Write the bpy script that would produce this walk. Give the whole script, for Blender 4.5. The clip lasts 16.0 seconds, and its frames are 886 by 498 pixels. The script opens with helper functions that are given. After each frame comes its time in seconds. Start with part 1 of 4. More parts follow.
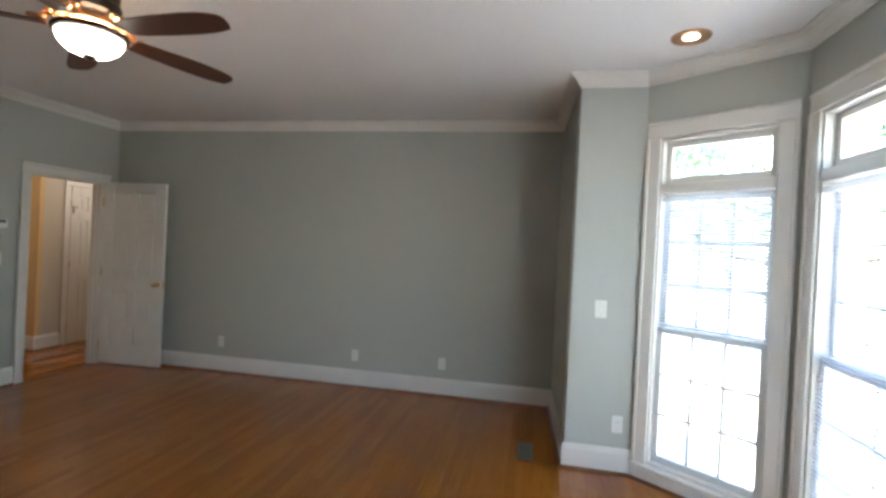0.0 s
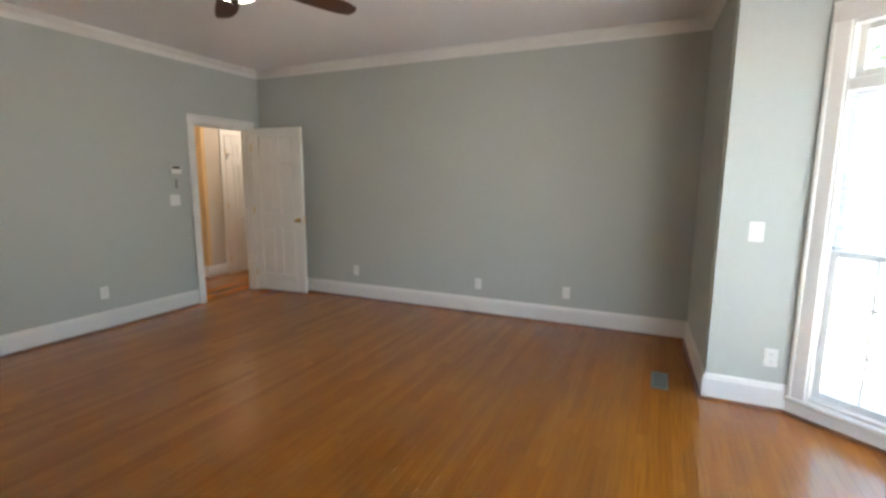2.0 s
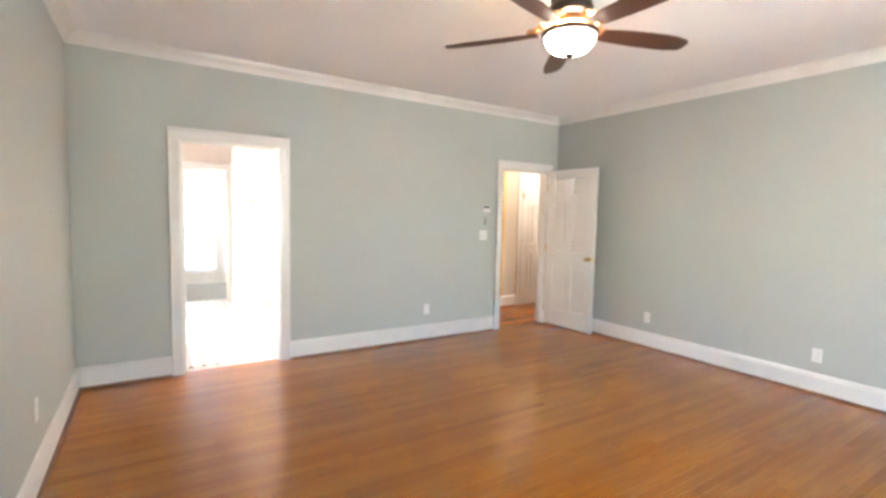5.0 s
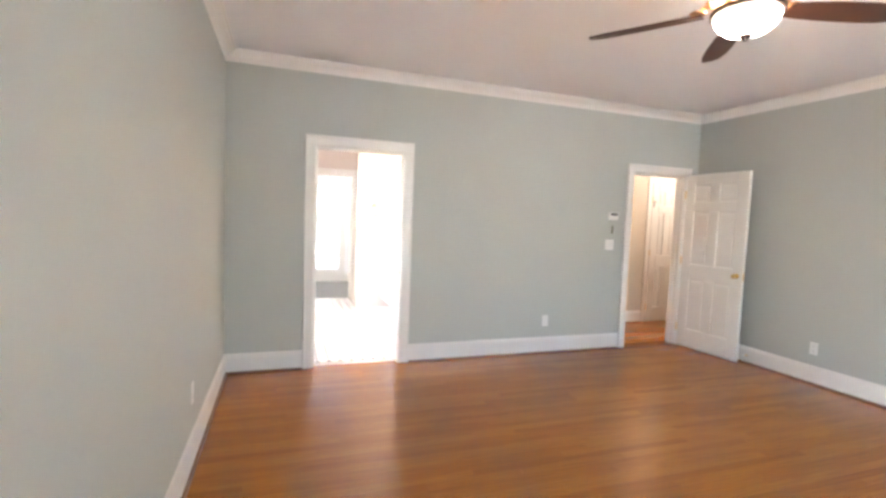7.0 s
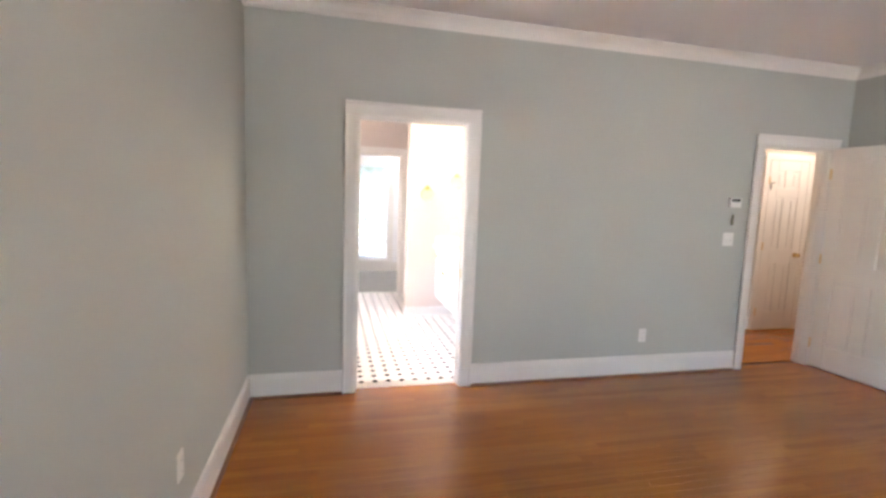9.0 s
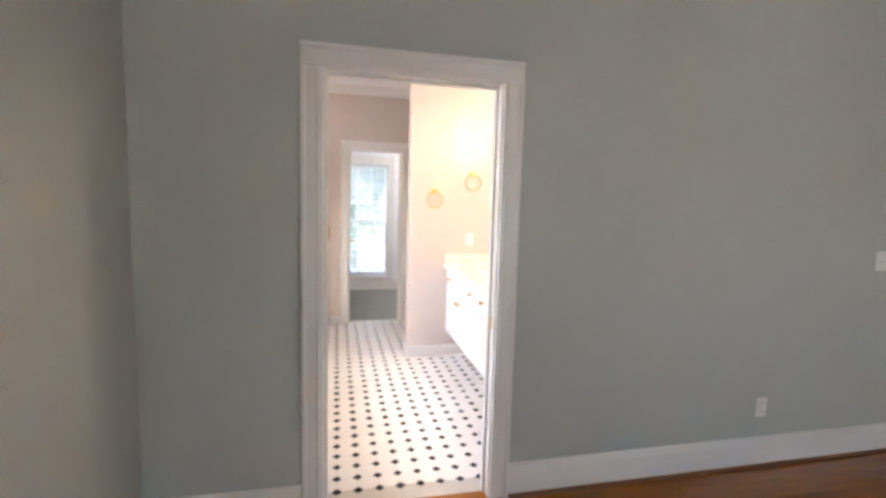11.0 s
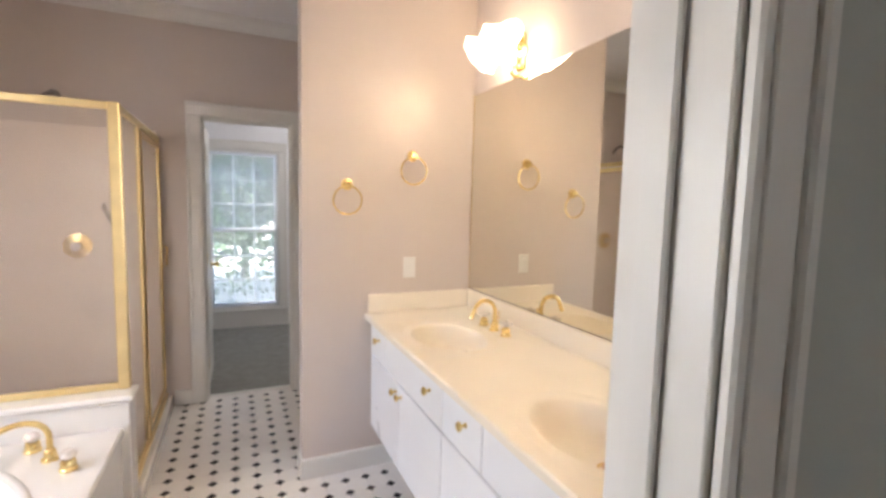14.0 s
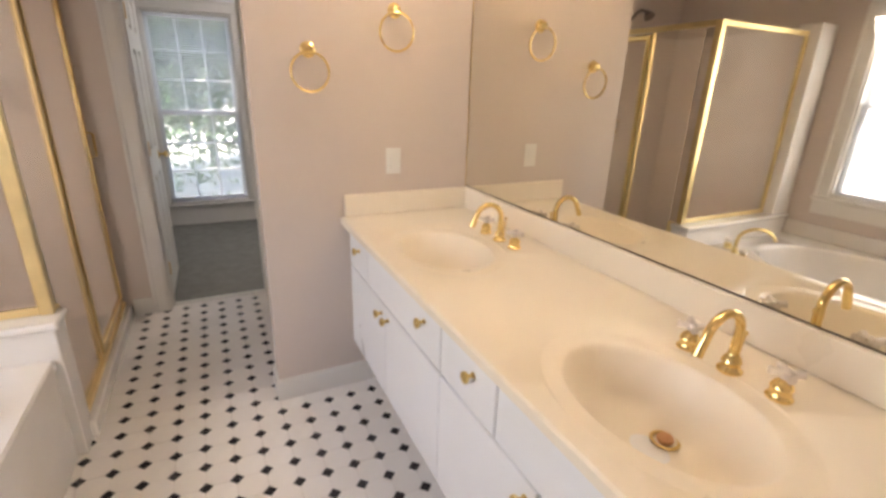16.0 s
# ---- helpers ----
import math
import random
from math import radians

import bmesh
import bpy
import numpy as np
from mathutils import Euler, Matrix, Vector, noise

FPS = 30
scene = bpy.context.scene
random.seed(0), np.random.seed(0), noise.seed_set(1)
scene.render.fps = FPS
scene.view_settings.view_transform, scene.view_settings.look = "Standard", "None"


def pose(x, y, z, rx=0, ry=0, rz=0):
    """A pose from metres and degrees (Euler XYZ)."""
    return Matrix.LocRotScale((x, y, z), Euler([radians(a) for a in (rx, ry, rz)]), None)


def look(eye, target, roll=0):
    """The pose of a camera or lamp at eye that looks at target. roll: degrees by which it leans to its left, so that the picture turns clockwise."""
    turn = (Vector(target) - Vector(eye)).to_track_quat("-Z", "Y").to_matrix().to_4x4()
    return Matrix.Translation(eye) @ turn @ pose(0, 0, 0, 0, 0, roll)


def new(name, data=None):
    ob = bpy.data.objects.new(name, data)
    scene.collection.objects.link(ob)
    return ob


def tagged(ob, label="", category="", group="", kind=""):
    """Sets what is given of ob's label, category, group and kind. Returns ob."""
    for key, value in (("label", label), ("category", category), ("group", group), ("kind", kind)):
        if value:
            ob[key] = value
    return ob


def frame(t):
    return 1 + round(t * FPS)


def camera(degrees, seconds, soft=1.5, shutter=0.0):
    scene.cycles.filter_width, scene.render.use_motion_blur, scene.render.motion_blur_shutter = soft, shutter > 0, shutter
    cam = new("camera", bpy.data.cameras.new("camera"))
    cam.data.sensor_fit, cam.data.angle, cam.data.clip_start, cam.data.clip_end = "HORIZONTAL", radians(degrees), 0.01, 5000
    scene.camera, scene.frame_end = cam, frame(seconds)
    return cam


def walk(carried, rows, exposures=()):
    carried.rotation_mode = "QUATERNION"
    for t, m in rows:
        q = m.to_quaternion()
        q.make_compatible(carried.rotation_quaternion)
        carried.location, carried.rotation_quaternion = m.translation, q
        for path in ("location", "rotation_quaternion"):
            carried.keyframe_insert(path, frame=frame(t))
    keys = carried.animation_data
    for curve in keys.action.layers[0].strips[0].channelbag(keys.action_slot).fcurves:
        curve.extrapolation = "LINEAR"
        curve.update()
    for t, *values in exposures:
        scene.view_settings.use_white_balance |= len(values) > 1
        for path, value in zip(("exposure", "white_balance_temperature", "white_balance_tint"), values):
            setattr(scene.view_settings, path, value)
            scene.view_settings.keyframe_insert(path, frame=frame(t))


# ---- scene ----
cam = camera(87.4, 16.0, soft=3.1)
PATH = [
    (0, (0.013, -0.095, 1.51), (-0.384, 1.865, 1.497), 2.8),
    (0.5, (-0.007, -0.091, 1.491), (-0.485, 1.846, 1.357), 2.2),
    (1, (-0.029, -0.095, 1.464), (-0.597, 1.808, 1.226), 1.1),
    (1.5, (-0.057, -0.095, 1.449), (-0.72, 1.769, 1.157), 0.4),
    (2, (-0.087, -0.104, 1.437), (-0.92, 1.689, 1.138), 0.3),
    (2.5, (-0.117, -0.114, 1.438), (-1.148, 1.575, 1.144), 0.3),
    (3, (-0.166, -0.126, 1.446), (-1.364, 1.452, 1.169), 0.5),
    (3.5, (-0.193, -0.154, 1.443), (-1.539, 1.305, 1.198), 0.7),
    (4, (-0.207, -0.183, 1.435), (-1.687, 1.146, 1.229), 1.0),
    (4.5, (-0.241, -0.208, 1.44), (-1.832, 0.991, 1.265), 1.1),
    (5, (-0.253, -0.236, 1.439), (-1.939, 0.829, 1.291), 1.2),
    (7.5, (-0.622, -0.29, 1.434), (-2.527, 0.302, 1.286), 2.3),
    (8, (-0.853, -0.286, 1.439), (-2.771, 0.257, 1.275), 2.3),
    (8.5, (-1.131, -0.254, 1.471), (-3.057, 0.248, 1.274), 2.4),
    (9, (-1.412, -0.182, 1.481), (-3.345, 0.283, 1.256), 2.1),
    (11.5, (-3.068, 0.119, 1.479), (-5.006, 0.569, 1.28), 1.4),
    (12, (-3.409, 0.199, 1.487), (-5.33, 0.718, 1.287), 1.6),
    (12.5, (-3.703, 0.255, 1.484), (-5.599, 0.861, 1.29), 1.4),
    (13, (-4.012, 0.33, 1.486), (-5.891, 0.991, 1.302), 1.5),
    (13.5, (-4.306, 0.364, 1.486), (-6.154, 1.106, 1.3), 1.6),
    (14, (-4.528, 0.401, 1.476), (-6.346, 1.214, 1.291), 1.4),
    (14.5, (-4.706, 0.458, 1.469), (-6.494, 1.318, 1.22), 1.3),
    (15, (-4.815, 0.5, 1.472), (-6.576, 1.378, 1.116), 1.4),
    (15.5, (-4.895, 0.523, 1.467), (-6.616, 1.409, 0.965), 1.6),
    (16, (-4.957, 0.545, 1.452), (-6.645, 1.392, 0.793), 1.8),
]
EXPOSURES = [(0, 3.76, 6850, 8), (1.5, 4.12, 6950, 9), (2.5, 4.82, 7150, 9), (3.5, 5.40, 7200, 10), (5, 5.54, 7050, 12), (7.5, 5.34, 7000, 15), (9, 5.02, 7000, 17), (11.5, 4.22, 6850, 15), (12.5, 3.86, 6800, 14),
             (13.5, 3.58, 6900, 14), (14.2, 3.44, 7000, 14), (15, 3.24, 7350, 15), (16, 3.22, 7550, 16)]
walk(cam, [(t, look(eye, target, roll)) for t, eye, target, roll in PATH], EXPOSURES)

# ---- daylight ----
world = bpy.data.worlds.new("sky")
scene.world = world
world.use_nodes = True
wn = world.node_tree
sky = wn.nodes.new("ShaderNodeTexSky")
sky.sky_type = "NISHITA"
sky.sun_disc = False
sky.sun_elevation = radians(64)
sky.sun_rotation = radians(193)
wn.links.new(sky.outputs["Color"], wn.nodes["Background"].inputs["Color"])
wn.nodes["Background"].inputs["Strength"].default_value = 0.15
sun = new("sun", bpy.data.lights.new("sun", "SUN"))
sun.data.energy, sun.data.angle, sun.data.color = 3.8, radians(1.0), (1.0, 0.96, 0.9)
sun.matrix_world = look((0, 0, 20), (0.10 * 20, 0.42 * 20, 20 - 0.90 * 20))


def point_lamp(name, at, watts, color, radius=0.05):
    lamp = new(name, bpy.data.lights.new(name, "POINT"))
    lamp.location = at
    lamp.data.energy, lamp.data.color, lamp.data.shadow_soft_size = watts, color, radius
    return lamp


# two fill lamps added out of view to light the hall door and wall
point_lamp("hall_bulb", (-5.07, 5.10, 2.36), 1.0, (1.0, 0.93, 0.90), 0.22)
point_lamp("hall_bulb", (-6.40, 3.4, 2.45), 0.8, (1.0, 0.84, 0.66), 0.08)
point_lamp("fan_bulb", (-2.085, 1.705, 2.424), 0.42, (1.0, 0.76, 0.52), 0.03)
# fill lamp added out of view to brighten the carpeted room
point_lamp("room_bulb", (-9.2, 1.75, 2.55), 1.9, (0.95, 0.97, 1.0), 0.08)
for lx in (-6.50, -5.47):
    for side in (-0.078, 0.078):
        point_lamp("vanity_bulb", (lx + side, 1.563, 2.275), 0.24, (1.0, 0.85, 0.64), 0.022)
# area lamp added outside the bath window, standing in for more sky light
skylight = new("bath_window_daylight", bpy.data.lights.new("bath_window_daylight", "AREA"))
skylight.data.shape, skylight.data.size, skylight.data.size_y = "RECTANGLE", 1.5, 1.1
skylight.data.energy, skylight.data.color = 2.8, (1.0, 0.97, 0.94)
skylight.matrix_world = look((-5.94, -1.40, 1.5), (-5.94, 0.3, 0.35))

# ---- materials ----
def nodes_of(name):
    m = bpy.data.materials.new(name)
    m.use_nodes = True
    return m, m.node_tree, m.node_tree.nodes["Principled BSDF"]


def mix_colors(tree, fac, a, b):
    mix = tree.nodes.new("ShaderNodeMix")
    mix.data_type = "RGBA"
    for socket, value in ((mix.inputs[0], fac), (mix.inputs[6], a), (mix.inputs[7], b)):
        if isinstance(value, (tuple, float, int)):
            socket.default_value = value if not isinstance(value, tuple) else (*value, 1)
        else:
            tree.links.new(value, socket)
    return mix.outputs[2]


def noise_of(tree, scale, stretch=(1, 1, 1), detail=3.0, offset=None):
    coord = tree.nodes.new("ShaderNodeTexCoord")
    mapping = tree.nodes.new("ShaderNodeMapping")
    mapping.inputs["Scale"].default_value = stretch
    tree.links.new(coord.outputs["Object"], mapping.inputs["Vector"])
    if offset is not None:
        tree.links.new(offset, mapping.inputs["Location"])
    tex = tree.nodes.new("ShaderNodeTexNoise")
    tex.inputs["Scale"].default_value = scale
    tex.inputs["Detail"].default_value = detail
    tree.links.new(mapping.outputs["Vector"], tex.inputs["Vector"])
    return tex.outputs["Fac"]


def ramp_of(tree, fac, lo, hi):
    r = tree.nodes.new("ShaderNodeMapRange")
    r.inputs["From Min"].default_value, r.inputs["From Max"].default_value = lo, hi
    tree.links.new(fac, r.inputs["Value"])
    return r.outputs["Result"]


def bump_of(tree, shader, fac, strength, distance):
    b = tree.nodes.new("ShaderNodeBump")
    b.inputs["Strength"].default_value, b.inputs["Distance"].default_value = strength, distance
    tree.links.new(fac, b.inputs["Height"])
    tree.links.new(b.outputs["Normal"], shader.inputs["Normal"])


def surface(name, color, rough=0.5, metal=0.0, vary=0.06, scale=2.0, fine=90.0, bump=0.15, depth=0.0006, coat=0.0, smudge=0.1):
    """A painted, plastic, stone or metal surface with soft stains and a fine grain."""
    m, t, p = nodes_of(name)
    big = ramp_of(t, noise_of(t, scale, detail=4), 0.3, 0.7)
    dark = tuple(c * (1 - vary) for c in color)
    light = tuple(min(1, c * (1 + vary * 0.6)) for c in color)
    t.links.new(mix_colors(t, big, dark, light), p.inputs["Base Color"])
    p.inputs["Metallic"].default_value = metal
    grain = noise_of(t, fine, detail=2)
    rr = t.nodes.new("ShaderNodeMapRange")
    rr.inputs["To Min"].default_value, rr.inputs["To Max"].default_value = max(0.02, rough - smudge * rough), min(1, rough + smudge * rough)
    t.links.new(big, rr.inputs["Value"])
    t.links.new(rr.outputs["Result"], p.inputs["Roughness"])
    if coat:
        p.inputs["Coat Weight"].default_value, p.inputs["Coat Roughness"].default_value = coat, 0.12
    if bump:
        bump_of(t, p, grain, bump, depth)
    return m


def board_wood(name, island):
    """Honey-coloured varnished oak strip: each board its own tone, grain along y."""
    m, t, p = nodes_of(name)
    if island:
        geo = t.nodes.new("ShaderNodeNewGeometry")
        rnd = geo.outputs["Random Per Island"]
    else:
        info = t.nodes.new("ShaderNodeObjectInfo")
        rnd = info.outputs["Random"]
    comb = t.nodes.new("ShaderNodeCombineXYZ")
    mul = t.nodes.new("ShaderNodeMath")
    mul.operation = "MULTIPLY"
    mul.inputs[1].default_value = 37.0
    t.links.new(rnd, mul.inputs[0])
    t.links.new(mul.outputs[0], comb.inputs["X"])
    t.links.new(mul.outputs[0], comb.inputs["Y"])
    grain = noise_of(t, 3.0, (26, 0.9, 1), 5, comb.outputs["Vector"])
    pores = noise_of(t, 9.0, (60, 1.4, 1), 3, comb.outputs["Vector"])
    tone = mix_colors(t, rnd, (0.310, 0.096, 0.009), (0.400, 0.142, 0.016))
    tone = mix_colors(t, ramp_of(t, grain, 0.42, 0.95), tone, (0.215, 0.056, 0.007))
    t.links.new(tone, p.inputs["Base Color"])
    p.inputs["Roughness"].default_value = 0.23
    p.inputs["Specular IOR Level"].default_value = 0.34
    p.inputs["Coat Weight"].default_value, p.inputs["Coat Roughness"].default_value = 0.22, 0.15
    bump_of(t, p, pores, 0.06, 0.0005)
    return m


def tile_glaze(name, lo, hi, rough, island):
    m, t, p = nodes_of(name)
    if island:
        rnd = t.nodes.new("ShaderNodeNewGeometry").outputs["Random Per Island"]
    else:
        rnd = t.nodes.new("ShaderNodeObjectInfo").outputs["Random"]
    stain = ramp_of(t, noise_of(t, 14, detail=4), 0.35, 0.7)
    base = mix_colors(t, rnd, lo, hi)
    t.links.new(mix_colors(t, stain, base, tuple(c * 0.93 for c in hi)), p.inputs["Base Color"])
    p.inputs["Roughness"].default_value = rough
    bump_of(t, p, noise_of(t, 120, detail=2), 0.1, 0.0004)
    return m


def brick_clay(name):
    m, t, p = nodes_of(name)
    rnd = t.nodes.new("ShaderNodeObjectInfo").outputs["Random"]
    t.links.new(mix_colors(t, ramp_of(t, noise_of(t, 30), 0.3, 0.7), mix_colors(t, rnd, (0.24, 0.09, 0.06), (0.36, 0.15, 0.10)), (0.30, 0.14, 0.10)), p.inputs["Base Color"])
    p.inputs["Roughness"].default_value = 0.9
    bump_of(t, p, noise_of(t, 80), 0.4, 0.003)
    return m


def glowing(name, color, strength, base=(0.9, 0.88, 0.84)):
    m, t, p = nodes_of(name)
    p.inputs["Base Color"].default_value = (*base, 1)
    p.inputs["Roughness"].default_value = 0.35
    tone = mix_colors(t, ramp_of(t, noise_of(t, 18), 0.3, 0.7), tuple(c * 0.9 for c in color), color)
    t.links.new(tone, p.inputs["Emission Color"])
    p.inputs["Emission Strength"].default_value = strength
    return m


def clear_glass(name, tint=(1, 1, 1), rough=0.0, ior=1.45):
    m, t, p = nodes_of(name)
    p.inputs["Base Color"].default_value = (*tint, 1)
    p.inputs["Transmission Weight"].default_value = 1.0
    p.inputs["Roughness"].default_value = rough
    p.inputs["IOR"].default_value = ior
    if rough:
        bump_of(t, p, noise_of(t, 160, detail=2), 0.25, 0.001)
    return m


def window_glass(name):
    m, t, p = nodes_of(name)
    out = t.nodes["Material Output"]
    clear = t.nodes.new("ShaderNodeBsdfTransparent")
    clear.inputs["Color"].default_value = (0.94, 0.96, 0.96, 1)
    gloss = t.nodes.new("ShaderNodeBsdfGlossy")
    gloss.inputs["Roughness"].default_value = 0.02
    mix = t.nodes.new("ShaderNodeMixShader")
    mix.inputs[0].default_value = 0.05
    t.links.new(clear.outputs[0], mix.inputs[1])
    t.links.new(gloss.outputs[0], mix.inputs[2])
    t.links.new(mix.outputs[0], out.inputs["Surface"])
    return m


def leaf_green(name, a, b):
    m, t, p = nodes_of(name)
    rnd = t.nodes.new("ShaderNodeNewGeometry").outputs["Random Per Island"]
    t.links.new(mix_colors(t, rnd, a, b), p.inputs["Base Color"])
    p.inputs["Roughness"].default_value = 0.6
    return m


WALL_SAGE = surface("sage_grey_wall_paint", (0.440, 0.454, 0.420), 0.62, vary=0.03, scale=0.8, fine=160, bump=0.12)
WALL_BATH = surface("dusty_pink_wall_paint", (0.605, 0.52, 0.47), 0.6, vary=0.03, scale=0.9, fine=160, bump=0.12)
# hall wall colour with the orange of warm lamplight painted in
WALL_LAMPLIT = surface("lamplit_orange_hall_wall", (0.64, 0.43, 0.21), 0.6, vary=0.03, scale=0.9, fine=160, bump=0.12)
WALL_HALL = surface("beige_hall_paint", (0.54, 0.47, 0.38), 0.6, vary=0.03, scale=0.9, fine=160, bump=0.12)
WALL_CLOSET = surface("pale_closet_paint", (0.80, 0.80, 0.82), 0.6, vary=0.03, scale=0.9, fine=160, bump=0.12)
CEIL = surface("white_ceiling_paint", (0.81, 0.79, 0.79), 0.75, vary=0.025, scale=0.7, fine=120, bump=0.18)
TRIM = surface("white_trim_paint", (0.74, 0.715, 0.68), 0.32, vary=0.03, scale=3, fine=60, bump=0.05)
DOORWHITE = surface("white_door_paint", (0.74, 0.725, 0.69), 0.34, vary=0.03, scale=3, fine=70, bump=0.06)
CABINET = surface("white_cabinet_paint", (0.78, 0.78, 0.80), 0.3, vary=0.02, scale=4, fine=60, bump=0.04)
MARBLE = surface("cream_cultured_marble", (0.81, 0.73, 0.62), 0.30, vary=0.03, scale=5, fine=30, bump=0.02, coat=0.12)
TUBMARBLE = surface("white_cultured_marble", (0.80, 0.76, 0.72), 0.18, vary=0.05, scale=4, fine=30, bump=0.02, coat=0.4)
GOLD = surface("polished_brass", (0.90, 0.69, 0.32), 0.17, metal=1.0, vary=0.08, scale=14, fine=50, bump=0.03)
FRAMEBRASS = surface("satin_brass_frame", (0.86, 0.68, 0.36), 0.36, metal=1.0, vary=0.10, scale=9, fine=50, bump=0.04)
DULLBRASS = surface("dull_brass", (0.70, 0.50, 0.22), 0.34, metal=1.0, vary=0.12, scale=14, fine=50, bump=0.05)
BRONZE = surface("oil_rubbed_bronze", (0.055, 0.038, 0.03), 0.38, metal=0.6, vary=0.15, scale=10, fine=60, bump=0.05)
COPPER = surface("antique_copper_bracket", (0.62, 0.34, 0.18), 0.3, metal=1.0, vary=0.15, scale=14, fine=60, bump=0.05)
BLADE = surface("walnut_fan_blade", (0.082, 0.030, 0.016), 0.50, vary=0.3, scale=9, fine=40, bump=0.05)
PLASTIC = surface("white_plastic", (0.74, 0.73, 0.70), 0.35, vary=0.02, scale=10, bump=0)
DARK = surface("dark_slot", (0.03, 0.03, 0.03), 0.6, vary=0.1, scale=10, bump=0)
SHOE = surface("stained_shoe_moulding", (0.20, 0.075, 0.022), 0.35, vary=0.15, scale=6, fine=50, bump=0.05)
SUBFLOOR = surface("dark_board_joint", (0.07, 0.028, 0.012), 0.8, vary=0.1)
GROUT = surface("pale_grout", (0.60, 0.55, 0.50), 0.9, vary=0.1, scale=8)
CARPET = surface("grey_cut_pile_carpet", (0.26, 0.258, 0.24), 0.95, vary=0.16, scale=11, fine=260, bump=0.8, depth=0.004)
VENTMETAL = surface("grey_metal_register", (0.20, 0.19, 0.14), 0.55, metal=0.5, vary=0.1, scale=20, bump=0.05)
CHROME = surface("tarnished_chrome", (0.35, 0.31, 0.29), 0.3, metal=1.0, vary=0.1, scale=20, bump=0.05)
BLINDS, bt, bp = nodes_of("white_translucent_blind_slat")
bp.inputs["Base Color"].default_value, bp.inputs["Roughness"].default_value = (0.80, 0.81, 0.84, 1), 0.5
thin, both = bt.nodes.new("ShaderNodeBsdfTranslucent"), bt.nodes.new("ShaderNodeMixShader")
thin.inputs["Color"].default_value, both.inputs[0].default_value = (0.84, 0.87, 0.93, 1), 0.55
bt.links.new(bp.outputs[0], both.inputs[1])
bt.links.new(thin.outputs[0], both.inputs[2])
bt.links.new(both.outputs[0], bt.nodes["Material Output"].inputs["Surface"])
MUNTIN = surface("white_sash_paint", (0.70, 0.71, 0.72), 0.4, vary=0.03, scale=8, bump=0)
SHOWERWALL = surface("blush_shower_marble", (0.86, 0.76, 0.70), 0.3, vary=0.06, scale=4, fine=30, bump=0.02)
MIRROR = surface("silvered_mirror", (0.81, 0.785, 0.70), 0.02, metal=1.0, vary=0.01, scale=3, bump=0, smudge=0.0)
SILVEREDGE = surface("blackened_mirror_edge", (0.10, 0.07, 0.05), 0.5, vary=0.3, scale=30, bump=0.1)
MORTAR = surface("grey_mortar", (0.42, 0.40, 0.37), 0.95, vary=0.15, scale=20, bump=0.4, depth=0.002)
GRASS = surface("lawn", (0.09, 0.14, 0.04), 0.95, vary=0.4, scale=3, fine=40, bump=0.6, depth=0.02)
PAVING = surface("pale_paving", (0.52, 0.51, 0.49), 0.9, vary=0.25, scale=0.6, fine=20, bump=0.3, depth=0.004)
BARK = surface("bark", (0.10, 0.075, 0.055), 0.95, vary=0.3, scale=9, fine=30, bump=0.8, depth=0.02)
LEAF = leaf_green("leaves", (0.035, 0.08, 0.025), (0.08, 0.15, 0.055))
BOWL = glowing("frosted_lamp_bowl", (1.0, 0.91, 0.80), 1.3)
# glow of the unseen fixtures added in the hall and carpeted room
DOME = glowing("frosted_dome_glass", (1.0, 0.82, 0.62), 0.5)
TULIP = glowing("frosted_tulip_glass", (1.0, 0.85, 0.64), 1.05)
BULB = glowing("recessed_bulb_face", (1.0, 0.85, 0.66), 0.6)
PANE = window_glass("window_pane")
OBSCURE = clear_glass("obscure_shower_glass", (0.95, 0.90, 0.85), 0.16, 1.08)
ot = OBSCURE.node_tree
milky, blend = ot.nodes.new("ShaderNodeBsdfTranslucent"), ot.nodes.new("ShaderNodeMixShader")
milky.inputs["Color"].default_value, blend.inputs[0].default_value = (0.92, 0.82, 0.74, 1), 0.13
ot.links.new(ot.nodes["Principled BSDF"].outputs[0], blend.inputs[1])
frost, haze = ot.nodes.new("ShaderNodeBsdfDiffuse"), ot.nodes.new("ShaderNodeMixShader")
frost.inputs["Color"].default_value, haze.inputs[0].default_value = (0.90, 0.80, 0.73, 1), 0.6
ot.links.new(milky.outputs[0], haze.inputs[1])
ot.links.new(frost.outputs[0], haze.inputs[2])
ot.links.new(haze.outputs[0], blend.inputs[2])
ot.links.new(blend.outputs[0], ot.nodes["Material Output"].inputs["Surface"])
ACRYLIC = clear_glass("clear_acrylic_handle", (0.92, 0.84, 0.78), 0.12, 1.2)
ACRYLIC.node_tree.nodes["Principled BSDF"].inputs["Transmission Weight"].default_value = 0.35
BOARD = board_wood("oak_strip_board", False)
BOARDS = board_wood("oak_strip_boards_joined", True)
OCT = tile_glaze("white_octagon_tile", (0.84, 0.80, 0.77), (0.90, 0.87, 0.84), 0.28, False)
OCTS = tile_glaze("white_octagon_tiles_joined", (0.84, 0.80, 0.77), (0.90, 0.87, 0.84), 0.28, True)
DOT = tile_glaze("black_dot_tile", (0.022, 0.022, 0.028), (0.045, 0.04, 0.045), 0.25, False)
DOTS = tile_glaze("black_dot_tiles_joined", (0.022, 0.022, 0.028), (0.045, 0.04, 0.045), 0.25, True)
BRICK = brick_clay("red_brick")


